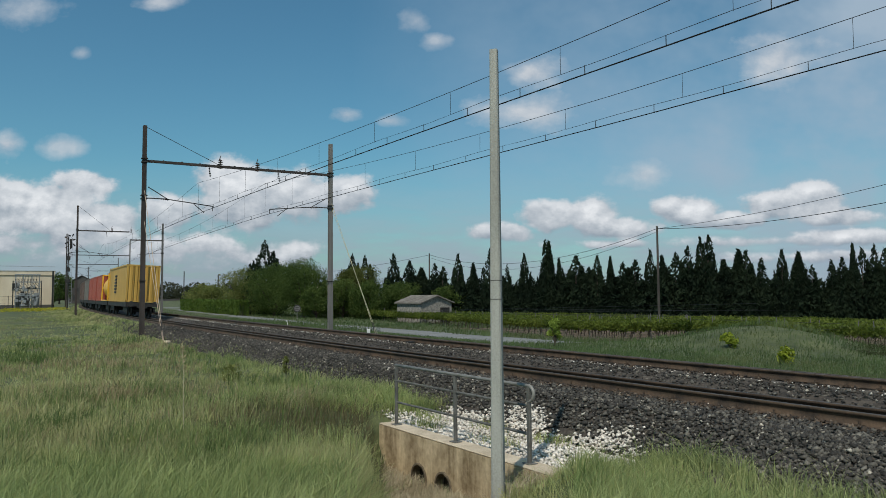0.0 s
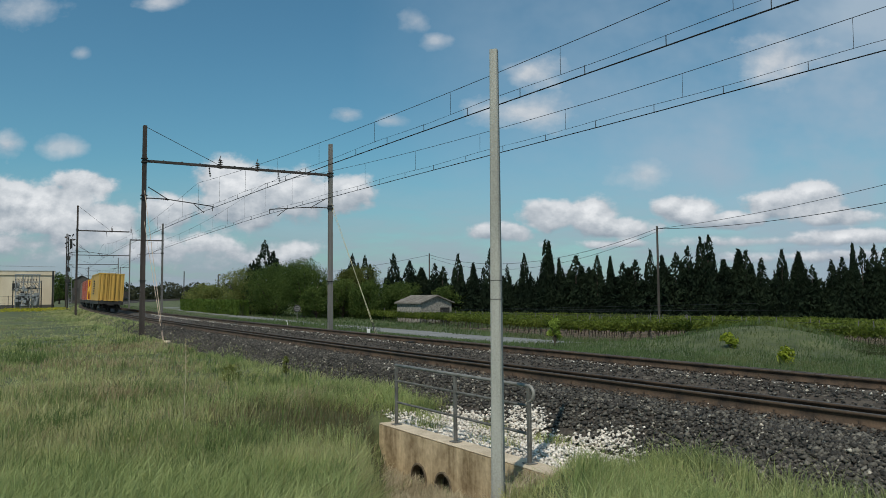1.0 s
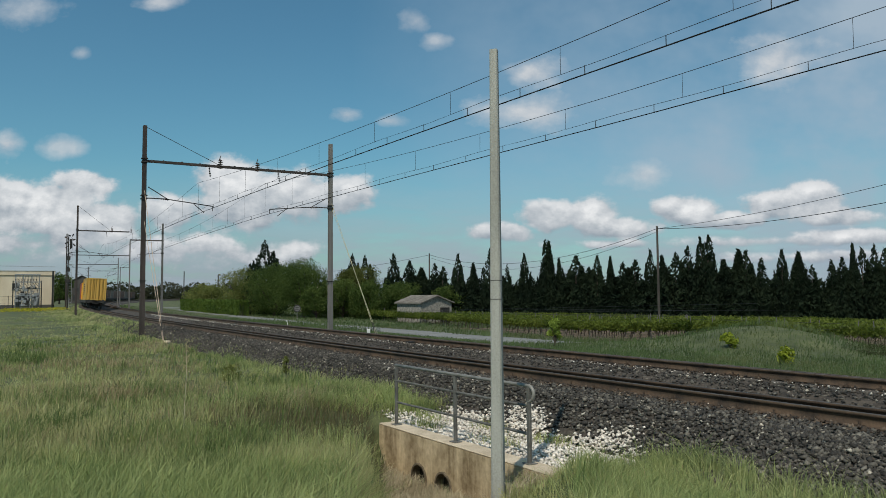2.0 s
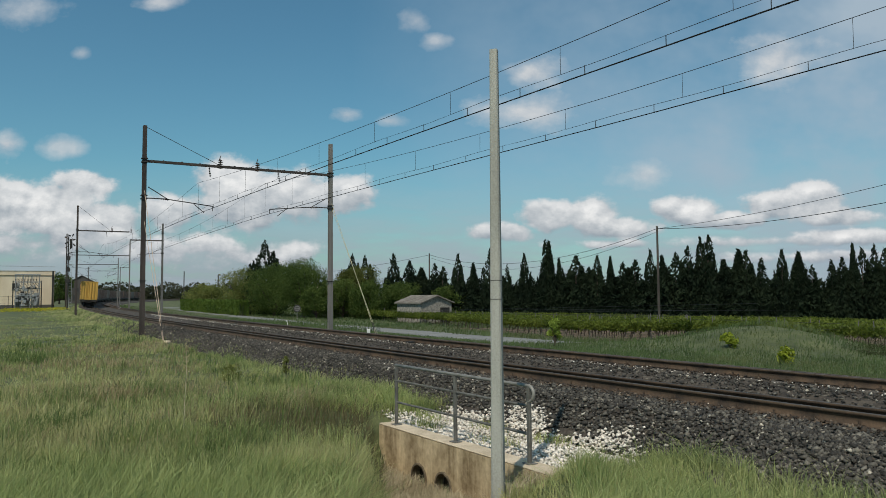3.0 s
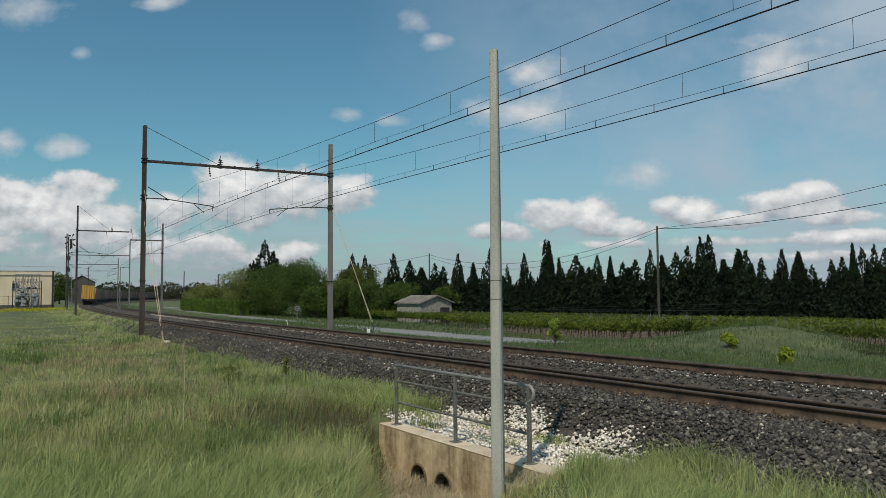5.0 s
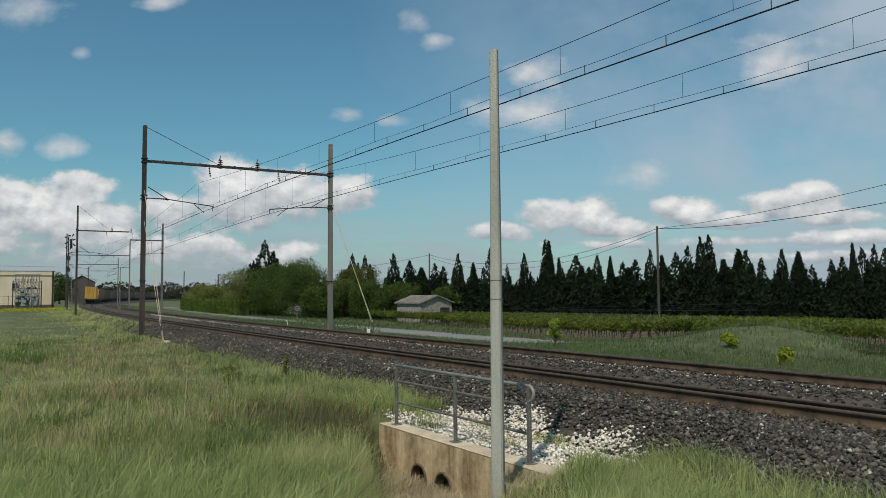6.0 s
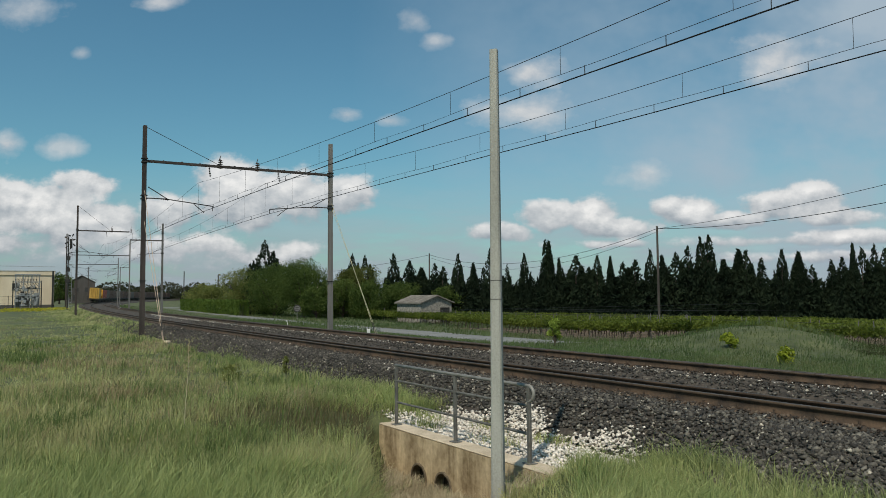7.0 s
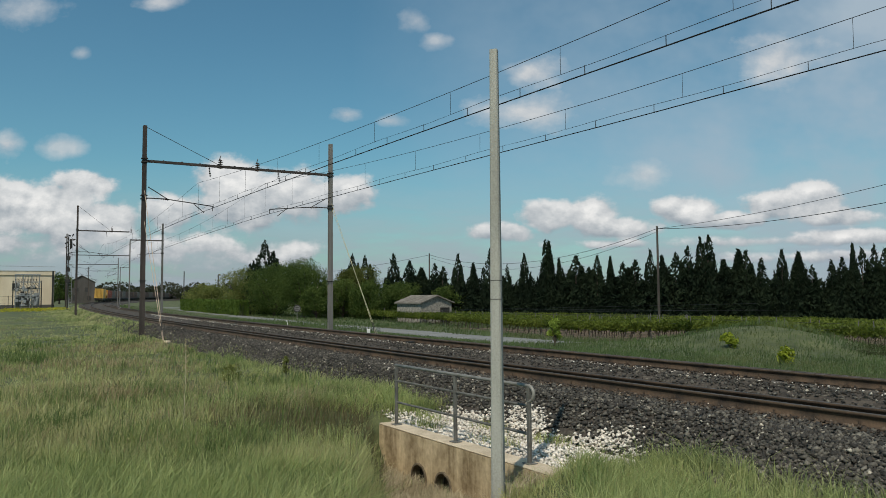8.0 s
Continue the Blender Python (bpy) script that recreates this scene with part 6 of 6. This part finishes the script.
def build_container(paint, length, height, label, plain_sides=False, bars=False):
    base = thing("shipping_container", Matrix(), label, "container", "containers on the train")
    w, l = 1.22, length / 2
    bm = bmesh.new()
    for x in (-w, w - 0.12):
        for y in (-l, l - 0.14):
            box(bm, x, x + 0.12, y, y + 0.14, 0, height)
    for z in (0, height - 0.12):
        for x in (-w, w - 0.12):
            box(bm, x, x + 0.12, -l, l, z, z + 0.12)
        for y in (-l, l - 0.12):
            box(bm, -w, w, y, y + 0.12, z, z + 0.12)
    part("corner_frame", bm, paint, base)
    for y, turn in ((-l + 0.06, 0), (l - 0.06, 180)):
        bm = bmesh.new()
        corrugated(bm, 2 * w - 0.2, height - 0.2, 0.34, 0.05, pose(0, y, 0.1, 0, 0, turn) @ pose(-w + 0.1, 0, 0))
        part("end_wall", bm, paint, base)
    for x, turn in ((-w + 0.06, -90), (w - 0.06, 90)):
        bm = bmesh.new()
        m = pose(x, 0, 0.1, 0, 0, turn) @ pose(-l + 0.1, 0, 0)
        corrugated(bm, length - 0.2, height - 0.2, length - 0.2 if plain_sides else 0.5, 0.015 if plain_sides else 0.045, m)
        part("side_wall", bm, paint, base)
    bm = bmesh.new()
    box(bm, -w + 0.05, w - 0.05, -l + 0.05, l - 0.05, height - 0.06, height - 0.02)
    part("roof", bm, paint, base)
    if bars:
        for i in range(6):
            bm = bmesh.new()
            box(bm, -w - 0.02, -w + 0.05, l * 0.1, l * 0.1 + 1.2, 0.7 + 0.27 * i, 0.86 + 0.27 * i)
            part("lettering_bar", bm, BLACK_INK, base)
        for x in (-0.75, -0.3, 0.3, 0.75):
            bm = bmesh.new()
            tube(bm, (x, -l - 0.03, 0.1), (x, -l - 0.03, height - 0.1), 0.03, sides=6)
            part("lock_bar", bm, SHADED_YELLOW, base)
    return base


# darker copy of the container yellow, shade put into the lock bars' colour
SHADED_YELLOW = surface("shaded_yellow_steel", (0.30, 0.19, 0.04), (0.42, 0.27, 0.06), 2, 0.6, 0.2, 0.0)


def build_tank(paint, label, length=6.06):
    base = thing("tank_container", Matrix(), label, "tank container", "containers on the train")
    l, w, h = length / 2, 1.22, 2.59
    bm = bmesh.new()
    prof = [(-l + 0.15, 0.25), (-l + 0.25, 0.75), (-l + 0.5, 1.08), (-l + 0.75, 1.14), (l - 0.75, 1.14), (l - 0.5, 1.08), (l - 0.25, 0.75), (l - 0.15, 0.25)]
    rings = [[bm.verts.new((r * math.cos(t), y, 1.3 + r * math.sin(t))) for t in [2 * math.pi * i / 24 for i in range(24)]] for y, r in prof]
    for a, b in zip(rings[:-1], rings[1:]):
        for i in range(24):
            j = (i + 1) % 24
            bm.faces.new((a[i], a[j], b[j], b[i]))
    bm.faces.new(rings[0])
    bm.faces.new(rings[-1][::-1])
    part("tank", bm, paint, base, smooth=True)
    bm = bmesh.new()
    for y in (-l, l - 0.12):
        for x in (-w, w - 0.12):
            box(bm, x, x + 0.12, y, y + 0.12, 0, h)
        for z in (0, h - 0.12):
            box(bm, -w, w, y, y + 0.12, z, z + 0.12)
    for x in (-w, w - 0.1):
        box(bm, x, x + 0.1, -l, l, 0, 0.12)
    part("tank_frame", bm, paint, base)
    return base


def build_wagon(length):
    base = thing("flat_wagon", Matrix(), "dark grimy container flat wagon on two bogies", "railway wagon", "train wagons")
    l = length / 2
    bm = bmesh.new()
    for x in (-1.2, 1.05):
        box(bm, x, x + 0.15, -l + 0.3, l - 0.3, 0.78, 1.12)
    for i in range(7):
        y = -l + 0.3 + (length - 0.9) * i / 6
        box(bm, -1.2, 1.2, y, y + 0.3, 0.82, 1.08)
    box(bm, -0.35, 0.35, -l + 0.3, l - 0.3, 0.7, 1.05)
    part("chassis", bm, DARK_METAL, base)
    for y in (-l + 2.2, l - 2.2):
        bm = bmesh.new()
        for x in (-1.02, 0.90):
            box(bm, x, x + 0.12, y - 1.3, y + 1.3, 0.38, 0.72)
        box(bm, -0.95, 0.95, y - 0.25, y + 0.25, 0.45, 0.8)
        b = part("bogie", bm, DARK_METAL, base)
        for dy in (-0.9, 0.9):
            bm = bmesh.new()
            tube(bm, (-0.80, y + dy, 0.46), (0.80, y + dy, 0.46), 0.08, sides=8)
            for x in (-0.80, 0.67):
                tube(bm, (x, y + dy, 0.46), (x + 0.13, y + dy, 0.46), 0.46, sides=18)
            part("wheelset", bm, DARK_METAL, b)
    for y, d in ((-l + 0.3, -1), (l - 0.3, 1)):
        for x in (-0.87, 0.87):
            bm = bmesh.new()
            tube(bm, (x, y, 1.0), (x, y + d * 0.28, 1.0), 0.09, sides=8)
            tube(bm, (x, y + d * 0.28, 1.0), (x, y + d * 0.33, 1.0), 0.22, sides=14)
            part("buffer", bm, DARK_METAL, base)
    return base


def ride(ob, ahead, lift):
    """Key a thing along the curve; ahead is the way from the train's end to its middle."""
    moving.append((ob, ahead, lift))


wagon_model = build_wagon(13.4)
y40 = build_container(YELLOW_PAINT, 12.19, 2.9, "yellow ribbed shipping container with dark lettering", True, True)
tank = build_tank(AMBER_PAINT, "bright amber yellow tank container in a frame")
red20 = build_container(RED_PAINT, 6.06, 2.59, "faded red ribbed shipping container")
grey40 = build_container(GREY_PAINT, 12.19, 2.59, "grimy grey ribbed shipping container")
brown40 = build_container(BROWN_PAINT, 12.19, 2.59, "dark brown ribbed shipping container")
ride(y40, 6.1, 1.15)
ride(tank, 13.55 + 3.2, 1.15)
ride(red20, 13.55 + 9.6, 1.15)
red_b, red_c = copy_thing(red20, Matrix()), copy_thing(red20, Matrix())
ride(red_b, 27.1 + 3.2, 1.15)
ride(red_c, 27.1 + 9.6, 1.15)
first = {"g": grey40, "b": brown40}
for i, kind in enumerate("gbbgbbbgbbgbbbgbb"):
    ob = first.pop(kind) if kind in first else copy_thing(grey40 if kind == "g" else brown40, Matrix())
    ride(ob, 13.55 * (3 + i) + 6.1, 1.15)
for i in range(20):
    ride(wagon_model if i == 0 else copy_thing(wagon_model, Matrix()), 13.55 * i + 6.1, 0.0)


def motions():
    lean = 2.5
    for ob, ahead, lift in moving:
        rows = []
        for k in range(17):
            t = 0.5 * k
            s = REAR + SPEED * t + ahead
            rows.append((t, track_pose(s, 0.0, -CANT / 2) @ pose(0, 0, 0, 0, lean, 0) @ pose(0, 0, lift)))
        walk(ob, rows)
    # the wind rocks the long blades to and fro
    walk(tall_grass, [(0.4 * k, pose(0.02 * math.sin(1.9 * k), 0.008 * math.sin(2.7 * k), 0)) for k in range(21)])
    base = stalk.matrix_basis.copy()
    walk(stalk, [(t, base @ pose(0, 0, 0, 1.0, a, 0)) for t, a in ((0.0, -2.0), (0.5, 0.5), (1.0, 0.0), (1.5, -1.0), (2.2, 1.0), (3.0, 0.5), (3.5, 1.0), (4.0, -1.0),
                                                                     (4.5, -3.0), (5.2, 0.0), (6.0, 1.0), (6.5, -1.0), (7.0, 2.0), (7.5, 1.0), (8.0, 0.0))])


motions()
